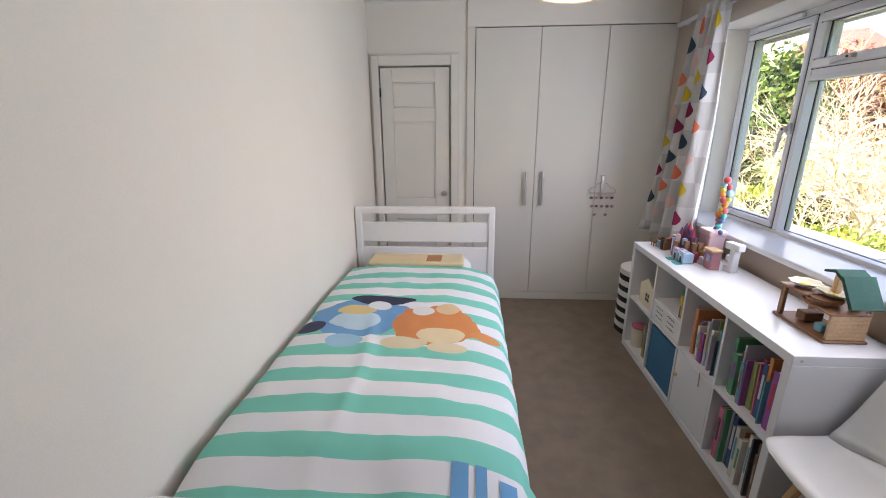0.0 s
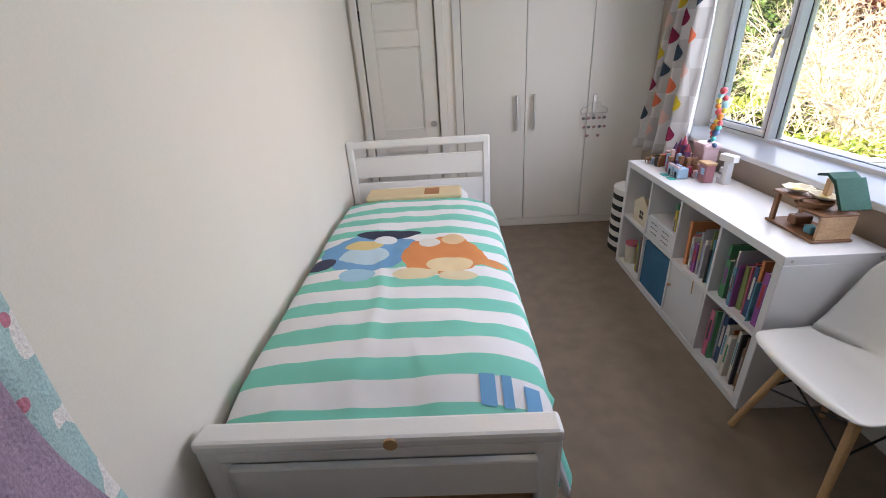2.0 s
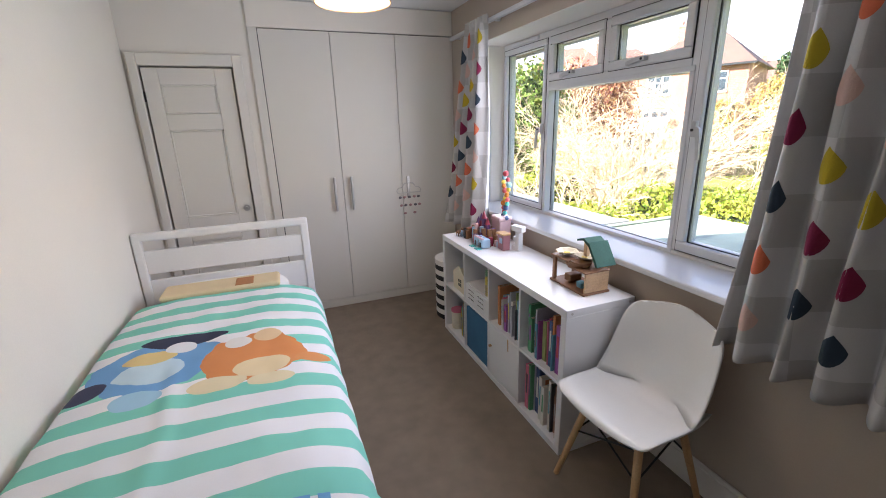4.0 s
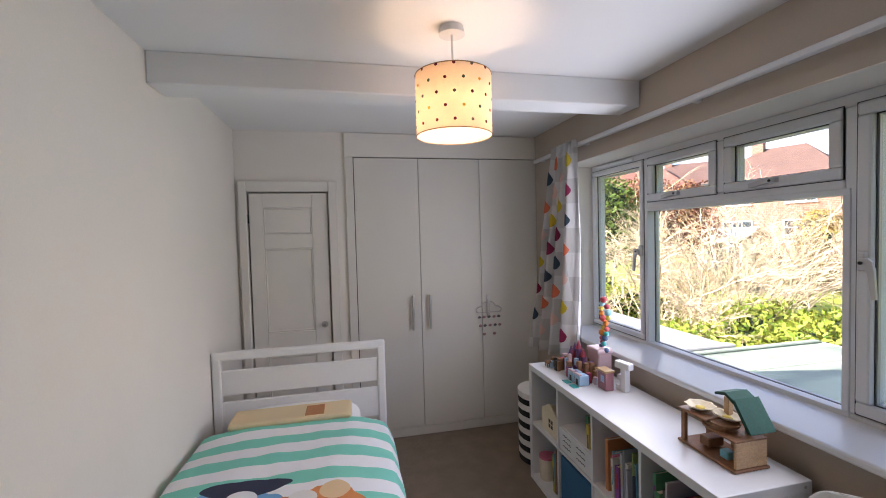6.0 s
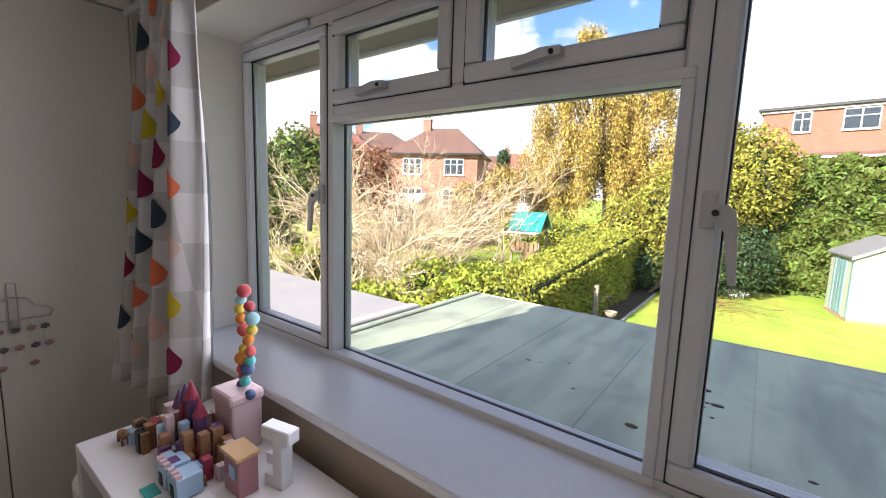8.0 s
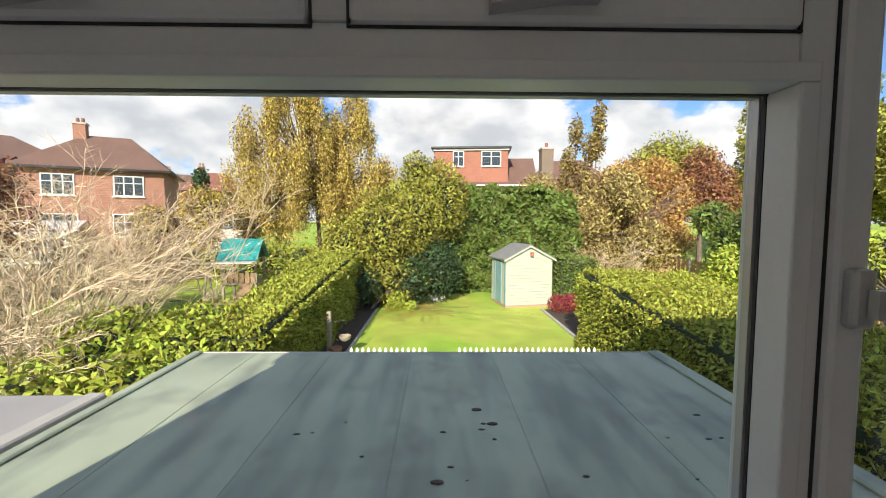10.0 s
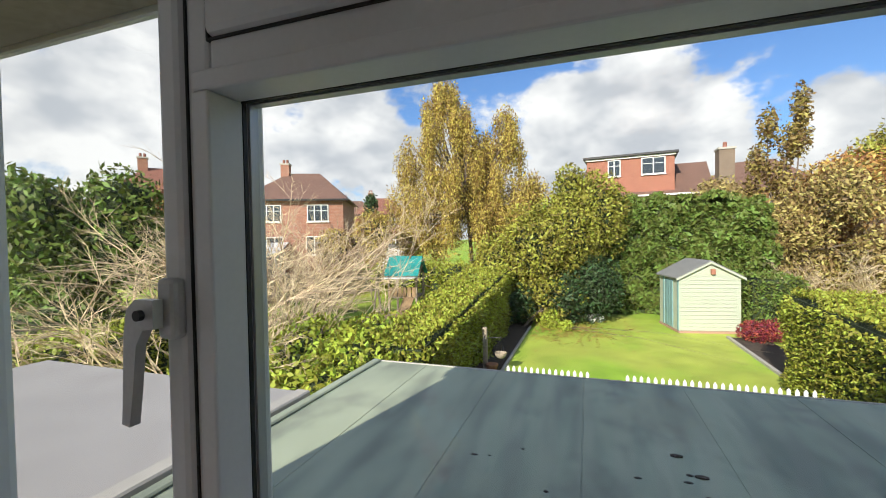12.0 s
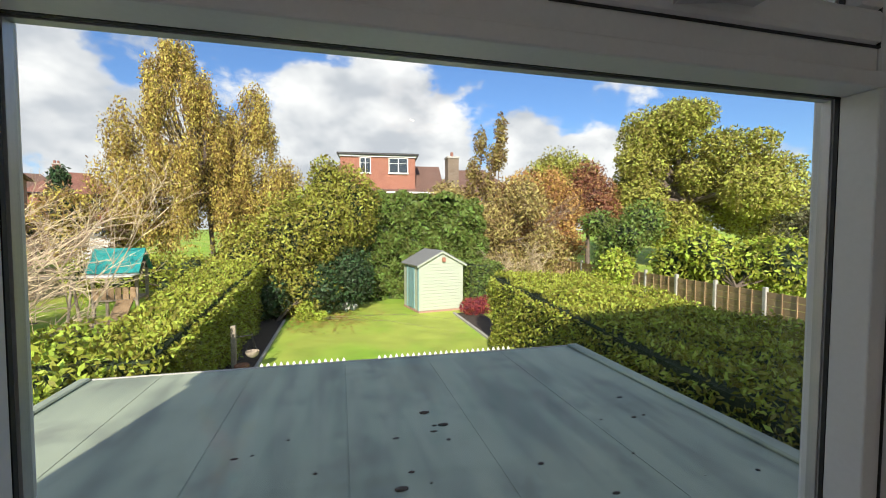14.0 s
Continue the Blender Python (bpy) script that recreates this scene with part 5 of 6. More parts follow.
def stripes():
    """Mint and white cotton stripes with two plain printed patches, one blue and one orange."""
    m = paint("mint_striped_cotton", (0.8, 0.8, 0.8), 0.85, 0.04, 3, 400, 0.12)
    nt = m.node_tree
    hs = [n for n in nt.nodes if n.type == "HUE_SAT"][0]
    tc, sp = nt.nodes.new("ShaderNodeTexCoord"), nt.nodes.new("ShaderNodeSeparateXYZ")
    nt.links.new(tc.outputs["Object"], sp.inputs["Vector"])

    def op(kind, a, b_=None):
        n = nt.nodes.new("ShaderNodeMath")
        n.operation = kind
        for i, v in enumerate((a, b_)):
            if v is None:
                continue
            if isinstance(v, (int, float)):
                n.inputs[i].default_value = v
            else:
                nt.links.new(v, n.inputs[i])
        return n.outputs[0]
    fr_ = op("FRACT", op("DIVIDE", op("ADD", sp.outputs["Y"], -0.111), 0.178))
    band = op("GREATER_THAN", fr_, 0.5)
    mix = nt.nodes.new("ShaderNodeMixRGB")
    mix.inputs["Color1"].default_value, mix.inputs["Color2"].default_value = (0.80, 0.80, 0.81, 1), (0.20, 0.60, 0.48, 1)
    nt.links.new(band, mix.inputs["Fac"])
    last = mix.outputs["Color"]
    wob = nt.nodes.new("ShaderNodeTexNoise")
    wob.inputs["Scale"].default_value = 7
    nt.links.new(tc.outputs["Object"], wob.inputs["Vector"])
    for cx, cy, rx, ry, col in ((-0.20, 2.17, 0.23, 0.20, (0.16, 0.36, 0.62, 1)), (-0.21, 2.12, 0.12, 0.09, (0.50, 0.66, 0.74, 1)), (-0.13, 2.36, 0.17, 0.055, (0.03, 0.035, 0.07, 1)), (-0.24, 2.23, 0.10, 0.05, (0.72, 0.56, 0.24, 1)), (-0.13, 2.29, 0.055, 0.045, (0.72, 0.74, 0.76, 1)), (-0.42, 2.06, 0.07, 0.06, (0.04, 0.045, 0.09, 1)), (-0.22, 1.92, 0.08, 0.06, (0.34, 0.56, 0.70, 1)),
                                (0.17, 2.10, 0.20, 0.20, (0.66, 0.25, 0.08, 1)), (0.20, 2.00, 0.11, 0.08, (0.74, 0.60, 0.36, 1)), (0.10, 2.24, 0.055, 0.05, (0.74, 0.72, 0.68, 1)), (0.22, 2.27, 0.06, 0.05, (0.72, 0.52, 0.30, 1)), (0.05, 1.92, 0.10, 0.05, (0.72, 0.62, 0.40, 1)), (0.24, 1.89, 0.09, 0.045, (0.72, 0.62, 0.40, 1)), (0.40, 2.03, 0.07, 0.04, (0.66, 0.27, 0.09, 1))):
        dx = op("DIVIDE", op("SUBTRACT", sp.outputs["X"], cx), rx)
        dy = op("DIVIDE", op("SUBTRACT", sp.outputs["Y"], cy), ry)
        dist = op("ADD", op("ADD", op("MULTIPLY", dx, dx), op("MULTIPLY", dy, dy)), op("MULTIPLY", op("SUBTRACT", wob.outputs["Fac"], 0.5), 1.3))
        mm = nt.nodes.new("ShaderNodeMixRGB")
        mm.inputs["Color2"].default_value = col
        nt.links.new(op("LESS_THAN", dist, 1.0), mm.inputs["Fac"])
        nt.links.new(last, mm.inputs["Color1"])
        last = mm.outputs["Color"]
    nt.links.new(last, hs.inputs["Color"])
    return m


def duvet_sheet(u, v):
    """Across the bed by u, from foot to head by v; the sides hang over the mattress."""
    a = u * 2 - 1
    y = 1.12 + v * 1.88
    fold = min(1.0, abs(a) / 0.82)
    side = max(0.0, (abs(a) - 0.80) / 0.20)
    x = math.copysign(min(abs(a) / 0.80, 1) * (0.478 if a > 0 else 0.462) + 0.035 * math.sin(min(side * 2, 1) * 1.57), a)
    z = 0.655 - (0.075 if a > 0 else 0.035) * fold ** 4 - side * (0.20 if a > 0 else 0.14)
    z -= 0.05 * max(0, 1 - v * 9) ** 1.5 + 0.03 * max(0, (v - 0.93) / 0.07) ** 2
    q = Vector((x * 2.2, y * 1.7, 3.1))
    z += 0.016 * noise.noise(q) + 0.010 * noise.noise(q * 2.7) * (1 - side) + 0.0045 * noise.noise(q * 7)
    z += 0.012 * math.exp(-((x + 0.13 + 0.05 * math.sin(y * 3)) / 0.03) ** 2) * max(0, 1 - abs(v - 0.35) * 3)
    if side > 0:
        x += math.copysign(0.012 * math.sin(y * 9 + 2 * math.sin(y * 3.1)) * side, a)
    return (x, y, z)


dv = thing("duvet", "mint and white striped duvet spread over the bed", "duvet", (-0.17, 0, 0))
part("cover", grid_surface(duvet_sheet, 72, 120, 0.02), stripes(), dv, smooth=True)
# printed lettering that hangs off the lower corner, as plain bars
LETTER = paint("blue_print", (0.15, 0.36, 0.60), 0.85, 0.05, 8, 300, 0.1)
for k, (w, h) in enumerate(((0.045, 0.10), (0.03, 0.10), (0.045, 0.075))):
    def bar_patch(u, v, k=k, w=w, h=h):
        uu = 0.5 + (0.27 + k * 0.063 + u * w) / 0.455 * 0.4
        p = duvet_sheet(uu, (1.17 + v * h - 1.12) / 1.88)
        return (p[0], p[1], p[2] + 0.0035)
    part("printed_bar", grid_surface(bar_patch, 8, 12), LETTER, dv)
fl = grid_surface(lambda u, v: (0.455 + 0.06 * v + 0.02 * math.sin(u * 7), 1.13 - 0.05 + 0.26 * u, 0.56 - 0.22 * v * (1 - 0.5 * u) + 0.01 * math.sin(u * 14)), 16, 10, 0.012)
part("hanging_corner", fl, [m for m in bpy.data.materials if m.name == "mint_striped_cotton"][0], dv, smooth=True)
pw_ = thing("pillow", "white pillow with a yellow printed edge", "pillow", (-0.19, 3.07, 0.475))
PILLOW = paint("white_pillow_cotton", (0.78, 0.77, 0.75), 0.9, 0.04, 5, 300, 0.1)
PYEL = paint("yellow_pillow_print", (0.70, 0.56, 0.34), 0.9, 0.06, 5, 300, 0.1)


def pillow_sheet(u, v):
    a, c = u * math.tau, (v - 0.5) * math.pi
    e = 0.45
    def sg(t, p):
        return math.copysign(abs(t) ** p, t)
    return (0.36 * sg(math.cos(a), e) * sg(math.cos(c), 0.6), 0.17 * sg(math.sin(a), e) * sg(math.cos(c), 0.6), 0.105 + 0.095 * math.sin(c))


part("case", grid_surface(pillow_sheet, 40, 16), PILLOW, pw_, smooth=True)
part("printed_edge", box(-0.33, 0.31, -0.15, 0.05, 0.165, 0.203, 0.018, seg=3), PYEL, pw_)
part("print", box(0.06, 0.16, -0.13, 0.0, 0.2, 0.2065, 0.003), paint("brown_orange_print", (0.42, 0.19, 0.08), 0.9, 0.1), pw_)

# ---- shelf unit ----
KX0, KX1, KY0, KY1, KH = 1.28, 1.665, 1.68, 3.155, 0.77
unit = thing("shelf_unit", "low white cube shelf unit, eight openings", "shelf unit", (KX0, KY0, 0))
D, Lk = KX1 - KX0, KY1 - KY0
TH = 0.038
part("top", box(0, D, 0, Lk, KH - TH, KH, 0.002), LAMINATE, unit)
part("bottom", box(0, D, 0, Lk, 0, TH, 0.002), LAMINATE, unit)
part("side", box(0, D, 0, TH, TH, KH - TH, 0.002), LAMINATE, unit)
part("side", box(0, D, Lk - TH, Lk, TH, KH - TH, 0.002), LAMINATE, unit)
cell = (Lk - 2 * TH - 3 * 0.016) / 4
ys = [TH + k * (cell + 0.016) for k in range(4)]
for k in range(1, 4):
    part("divider", box(0.002, D, ys[k] - 0.016, ys[k], TH, KH - TH), LAMINATE, unit)
zm = KH / 2
for k in range(4):
    part("shelf", box(0.003, D, ys[k], ys[k] + cell, zm - 0.008, zm + 0.008), LAMINATE, unit)
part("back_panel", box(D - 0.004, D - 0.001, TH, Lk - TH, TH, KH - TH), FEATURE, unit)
for px in (0.03, D - 0.03):
    part("screw_cap", rod((px, 0.001, KH - 0.02), (px, -0.001, KH - 0.02), 0.006, seg=10), STEEL, unit)
BOOKC = [(0.05, 0.09, 0.20), (0.42, 0.05, 0.06), (0.60, 0.45, 0.05), (0.09, 0.28, 0.14), (0.65, 0.62, 0.55), (0.28, 0.08, 0.30), (0.55, 0.22, 0.08), (0.07, 0.07, 0.08), (0.45, 0.45, 0.5), (0.62, 0.16, 0.25), (0.12, 0.33, 0.42), (0.72, 0.68, 0.62), (0.24, 0.14, 0.09), (0.3, 0.36, 0.12)]
BOOKM = [paint("book_cover_%s" % w, c, 0.5, 0.08, 8, 120, 0.03) for w, c in zip("navy red yellow green cream purple orange black grey pink teal white brown olive".split(), BOOKC)]
PAPER = paint("book_pages", (0.70, 0.64, 0.52), 0.9, 0.1, 20, 300, 0.1)
BOOKN = "navy red yellow green cream purple orange black grey pink teal white brown olive".split()


def book(y, z, w, h, d, ci, tilt, x0):
    """A book upright with its spine to the room: cover boards, spine and page block."""
    size = "thin" if w < 0.013 else "thick"
    bk_ = thing("book", "%s upright %s book on the shelf" % (size, BOOKN[ci]), "book", (x0, y, z), 0, "books in the shelf unit")
    bk_.matrix_basis = pose(x0, y, z, tilt, 0, 0)
    b = bmesh.new()
    box(0, 0.003, 0, w, 0, h, bm=b)
    box(0.003, d, 0, 0.0022, 0, h, bm=b)
    box(0.003, d, w - 0.0022, w, 0, h, bm=b)
    part("cover", b, BOOKM[ci], bk_)
    part("pages", box(0.004, d - 0.004, 0.0024, w - 0.0024, 0.003, h - 0.004), PAPER, bk_)
    if w > 0.012:
        part("spine_title", box(-0.0008, 0.0004, w * 0.25, w * 0.75, h * 0.35, h * 0.8), BOOKM[(ci * 5 + 4) % 14], bk_)


br = random.Random(12)


def fill(col, row, amount=1.0, tall=(0.20, 0.30)):
    y = KY0 + ys[col] + 0.006
    z = (TH if row == 0 else zm + 0.008) + 0.0005
    end = KY0 + ys[col] + cell * amount - 0.03
    while y < end:
        w = br.choice((0.006, 0.009, 0.012, 0.016, 0.022, 0.028))
        h = br.uniform(*tall)
        book(y, z, w, h, br.uniform(0.15, 0.22), br.randrange(14), -br.choice((0, 0, 1.0, 2.5)) , KX0 + br.uniform(0.02, 0.06))
        y += w + 0.003
    return y


fill(0, 1, 0.97, (0.19, 0.29))
fill(0, 0, 0.97, (0.20, 0.30))
fill(1, 1, 0.9, (0.16, 0.27))
fill(3, 0, 0.55, (0.18, 0.28))
fill(2, 1, 0.38, (0.24, 0.28))
pdoor = thing("cupboard_insert", "white shelf-unit insert door with a string pull", "cabinet door", (KX0, KY0, 0))
part("door", box(0.004, 0.02, ys[1] + 0.004, ys[1] + cell - 0.004, TH + 0.004, zm - 0.012, 0.003), LAMINATE, pdoor)
part("box", box(0.022, D - 0.02, ys[1] + 0.004, ys[1] + cell - 0.004, TH + 0.001, zm - 0.012), LAMINATE, pdoor)
part("knob", rod((-0.012, ys[1] + cell - 0.03, 0.24), (0.004, ys[1] + cell - 0.03, 0.24), 0.008), BEECH, pdoor)
part("string", rod((-0.008, ys[1] + 0.09, zm + 0.004), (-0.006, ys[1] + 0.088, zm - 0.07), 0.003, seg=6), BEECH, pdoor)
BLUEBOX = paint("blue_fabric_box", (0.035, 0.13, 0.24), 0.85, 0.1, 8, 260, 0.2)
bx_ = thing("storage_box", "blue fabric storage box in the shelf unit", "storage box", (KX0, KY0, TH))
part("front", box(0.012, 0.022, ys[2] + 0.006, ys[2] + cell - 0.006, 0.001, 0.315, 0.004), BLUEBOX, bx_)
part("body", box(0.023, D - 0.02, ys[2] + 0.006, ys[2] + cell - 0.006, 0.001, 0.315, 0.004), BLUEBOX, bx_)
dr_ = thing("drawer_front", "white board with black handwriting in the shelf unit", "drawer", (KX0, KY0, zm))
part("board", box(0.006, 0.018, ys[2] + 0.004, ys[2] + cell - 0.004, 0.009, 0.135, 0.003), LAMINATE, dr_)
for q in range(2):
    for k in range(3):
        wv = bmesh.new()
        y0 = ys[2] + cell - 0.05 - q * 0.14
        for s in range(6):
            rod((0.005, y0 - s * 0.014, 0.105 - k * 0.03 + 0.006 * (s % 2)), (0.005, y0 - (s + 1) * 0.014, 0.105 - k * 0.03 + 0.006 * ((s + 1) % 2)), 0.0018, seg=5, bm=wv)
        part("writing", wv, DARKMETAL, dr_)
CREAMBOX = paint("cream_card", (0.68, 0.60, 0.44), 0.8, 0.06)
hb_ = thing("house_box", "cream house-shaped card box in the shelf unit", "box", (KX0 + 0.03, KY0 + ys[3] + 0.05, zm + 0.009))
part("front", prism([(0, 0), (0.2, 0), (0.2, 0.13), (0.1, 0.19), (0, 0.13)], 0, 0.006, "x"), CREAMBOX, hb_)
part("side", box(0.006, 0.2, 0, 0.006, 0, 0.13), CREAMBOX, hb_)
part("side", box(0.006, 0.2, 0.194, 0.2, 0, 0.13), CREAMBOX, hb_)
part("base", box(0.006, 0.2, 0.006, 0.194, 0, 0.006), CREAMBOX, hb_)
for a in (0, 1):
    for c in (0, 1):
        part("window_print", box(-0.001, 0.0, 0.055 + a * 0.03, 0.078 + a * 0.03, 0.04 + c * 0.03, 0.063 + c * 0.03), DARKMETAL, hb_)
dl = thing("plush_toy", "small red and cream plush toy on the shelf", "soft toy", (KX0 + 0.10, KY0 + ys[2] + 0.09, zm + 0.14))
REDP = paint("red_plush", (0.35, 0.05, 0.05), 0.95, 0.2, 10, 200, 0.3)
pbm = ball((0, 0, 0.055), 0.055, None, 2, (1, 1, 1.1))
ball((0, 0, 0.13), 0.04, pbm, 2)
part("plush", pbm, REDP, dl, smooth=True)
tray = thing("inner_shelf", "white inner tray behind the handwritten board", "tray", (KX0, KY0, zm))
part("tray", box(0.019, D - 0.02, ys[2] + 0.004, ys[2] + cell - 0.004, 0.009, 0.14), LAMINATE, tray)
jar = thing("craft_jar", "clear plastic tub with craft things", "jar", (KX0 + 0.07, KY0 + ys[3] + 0.27, TH))
part("tub", rod((0, 0, 0.001), (0, 0, 0.14), 0.045, 0.05, 16), PAPER, jar)
part("lid", rod((0, 0, 0.14), (0, 0, 0.155), 0.052, 0.052, 16), BOOKM[9], jar)

# ---- things on the shelf unit ----
dollh = thing("toy_treehouse", "brown wooden toy house with a green shingled roof", "toy house", (1.46, 1.78, KH), 0)
part("base", box(-0.02, 0.15, -0.01, 0.28, 0.001, 0.012, 0.003), BROWNWOOD, dollh)
part("end_wall", box(-0.005, 0.14, 0.0, 0.012, 0.012, 0.115, 0.002), TANWOOD, dollh)
for k in range(6):
    part("wall_board", box(-0.006, 0.141, -0.003, 0.0, 0.014 + k * 0.017, 0.029 + k * 0.017, 0.001), TANWOOD, dollh)
part("back_wall", box(0.13, 0.14, 0.0, 0.15, 0.012, 0.115, 0.002), TANWOOD, dollh)
part("floor", box(-0.01, 0.145, -0.002, 0.14, 0.115, 0.123, 0.002), BROWNWOOD, dollh)
part("post", box(-0.012, 0.006, 0.245, 0.268, 0.012, 0.145, 0.003), BROWNWOOD, dollh)
part("post", box(0.12, 0.138, 0.245, 0.268, 0.012, 0.145, 0.003), BROWNWOOD, dollh)
part("upper_floor", box(-0.018, 0.145, 0.13, 0.278, 0.145, 0.155, 0.003), BROWNWOOD, dollh)
for k in range(3):
    part("stair", rod((0.05, 0.13 - k * 0.014, 0.123 + k * 0.010), (0.05, 0.13 - k * 0.014, 0.132 + k * 0.010), 0.062 - k * 0.004, seg=20), BROWNWOOD, dollh)
part("post", box(0.10, 0.125, 0.13, 0.155, 0.155, 0.235, 0.003), TANWOOD, dollh)
part("post", box(0.10, 0.125, 0.03, 0.06, 0.123, 0.215, 0.003), TANWOOD, dollh)
rf = part("roof", prism([(0.15, 0.26), (0.10, 0.275), (0.05, 0.25), (-0.01, 0.15), (0.0, 0.145), (0.06, 0.238), (0.10, 0.262), (0.15, 0.25)], 0.05, 0.16, "x"), TOYGREEN, dollh)
for k in range(6):
    y0, z0 = 0.055 - k * 0.0115, 0.247 - k * 0.0175
    part("shingle", prism([(y0, z0 + 0.012), (y0 - 0.014, z0 - 0.012), (y0 - 0.018, z0 - 0.008), (y0 - 0.002, z0 + 0.016)], 0.045, 0.165, "x"), TOYGREEN, rf)
part("railing", box(0.142, 0.147, 0.0, 0.13, 0.14, 0.146), TANWOOD, dollh)
for k in range(7):
    part("baluster", box(0.142, 0.147, 0.005 + k * 0.02, 0.009 + k * 0.02, 0.122, 0.14), TANWOOD, dollh)
part("seat", box(0.02, 0.06, 0.06, 0.1, 0.012, 0.045, 0.004), BOOKM[10], dollh)
part("bench", box(0.02, 0.1, 0.15, 0.2, 0.02, 0.06, 0.004), BROWNWOOD, dollh)
dollh.scale = (0.92, 0.92, 0.92)
dish = thing("shell_dish", "cream scalloped dish with a yellow inside", "dish", (1.50, 1.98, KH + 0.144))
b = grid_surface(lambda u, v: ((0.010 + 0.044 * v) * (1 + 0.07 * v * math.cos(u * 8 * math.tau)) * math.cos(u * math.tau), (0.010 + 0.044 * v) * (1 + 0.07 * v * math.cos(u * 8 * math.tau)) * math.sin(u * math.tau), 0.002 + 0.018 * v * v), 48, 8, 0.003)
part("bowl", b, CREAMBOX, dish, smooth=True)
part("centre", ball((0, 0, 0.009), 0.018, None, 2, (1, 1, 0.4)), BOOKM[2], dish)
dish2 = copy_thing(dish, pose(1.53, 1.885, KH + 0.139, 6, 5, 30))

castle = thing("toy_castle", "pink and lilac plastic brick castle with open rooms", "toy castle", (1.56, 2.80, KH), 0)
PINK = paint("pale_pink_plastic", (0.52, 0.37, 0.38), 0.35, 0.03, 10, 80, 0.01)
LILAC = paint("lilac_plastic", (0.12, 0.055, 0.15), 0.35, 0.05, 10, 80, 0.01)
PBLUE = paint("pale_blue_plastic", (0.30, 0.45, 0.60), 0.35, 0.05, 10, 80, 0.01)
PTEAL = paint("teal_plastic", (0.05, 0.40, 0.38), 0.35, 0.05, 10, 80, 0.01)
PRED = paint("dark_red_plastic", (0.28, 0.03, 0.06), 0.35, 0.05, 10, 80, 0.01)
PGOLD = paint("tan_plastic", (0.45, 0.28, 0.12), 0.35, 0.05, 10, 80, 0.01)
part("tower_block", box(-0.02, 0.07, -0.05, 0.06, 0.001, 0.175, 0.008, seg=2), PINK, castle)
part("tower_lid", box(-0.028, 0.075, -0.056, 0.066, 0.145, 0.178, 0.01, seg=2), PINK, castle)
cr = random.Random(5)
PAL = [PINK, LILAC, PBLUE, LILAC, PRED, BROWNWOOD, BROWNWOOD, DARKMETAL]
for i in range(70):
    px, py = cr.uniform(-0.17, -0.03), cr.uniform(-0.13, 0.26)
    hgt = 0.14 * (1 - abs(py - 0.08) * 2.6) * cr.uniform(0.3, 1)
    s = cr.uniform(0.008, 0.017)
    z0 = 0.001 if hgt < 0.03 else 0.0
    part("brick", box(px - s, px + s, py - s, py + s, z0, max(0.016, hgt), 0.0015), PAL[cr.randrange(8)], castle)
for py, hh, m_ in ((0.08, 0.155, LILAC), (0.12, 0.135, PRED), (0.03, 0.12, LILAC), (0.17, 0.10, BROWNWOOD)):
    part("turret", rod((-0.07, py, 0.001), (-0.07, py, hh), 0.017, seg=12), m_, castle)
    part("spire", rod((-0.07, py, hh), (-0.07, py, hh + 0.05), 0.02, 0.002, 12), PRED if m_ is LILAC else LILAC, castle)
for py in (-0.10, -0.03):
    part("room", box(-0.19, -0.13, py - 0.028, py + 0.028, 0.004, 0.06, 0.002), PBLUE, castle)
    part("arch", box(-0.192, -0.189, py - 0.01, py + 0.01, 0.006, 0.04, 0.002), DARKMETAL, castle)
    for k in (-1, 0, 1):
        part("merlon", box(-0.19, -0.175, py + k * 0.02 - 0.006, py + k * 0.02 + 0.006, 0.06, 0.07), PINK, castle)
for px, py in ((-0.21, -0.03), (-0.21, -0.11)):
    part("tile", box(px - 0.02, px + 0.012, py - 0.025, py + 0.025, 0.0005, 0.005), PTEAL, castle)
horse = thing("toy_animal", "small brown toy animal figure", "toy", (1.37, 3.06, KH))
hbm = ball((0, 0, 0.028), 0.013, None, 2, (1, 2.1, 0.9))
ball((0, -0.032, 0.043), 0.009, hbm, 2, (1, 1.4, 1))
for a in (-0.007, 0.007):
    for c in (-0.018, 0.018):
        rod((a, c, 0.001), (a, c, 0.024), 0.0035, seg=6, bm=hbm)
part("figure", hbm, BROWNWOOD, horse, smooth=True)
fence_toy = thing("toy_cart", "brown plastic toy cart", "toy", (1.42, 3.0, KH))
part("body", box(-0.03, 0.03, -0.02, 0.02, 0.012, 0.05, 0.003), BROWNWOOD, fence_toy)
for a in (-0.02, 0.02):
    part("wheel", rod((a, -0.026, 0.013), (a, -0.02, 0.013), 0.0125, seg=14), PGOLD, fence_toy)
letter = thing("block_letter", "white wooden block letter E", "letter", (1.565, 2.56, KH), 12)
part("letter", prism([(-0.03, 0.001), (0.03, 0.001), (0.03, 0.032), (0.0, 0.032), (0.0, 0.062), (0.022, 0.062), (0.022, 0.09), (0.0, 0.09), (0.0, 0.125), (0.03, 0.125), (0.03, 0.16), (-0.03, 0.16)], -0.018, 0.018, "x"), UPVC, letter)
part("letter_top", box(-0.02, 0.02, -0.055, 0.04, 0.125, 0.161, 0.003), UPVC, letter)
shop = thing("toy_shop", "small pink and brown toy shop front", "toy", (1.49, 2.62, KH), 0)
part("wall", box(-0.02, 0.03, -0.045, 0.03, 0.001, 0.10, 0.002), paint("mauve_plastic", (0.32, 0.14, 0.16), 0.4, 0.05), shop)
part("roof", box(-0.028, 0.034, -0.05, 0.035, 0.10, 0.112, 0.002), PGOLD, shop)
part("window", box(-0.022, -0.019, -0.03, 0.0, 0.045, 0.08), PBLUE, shop)
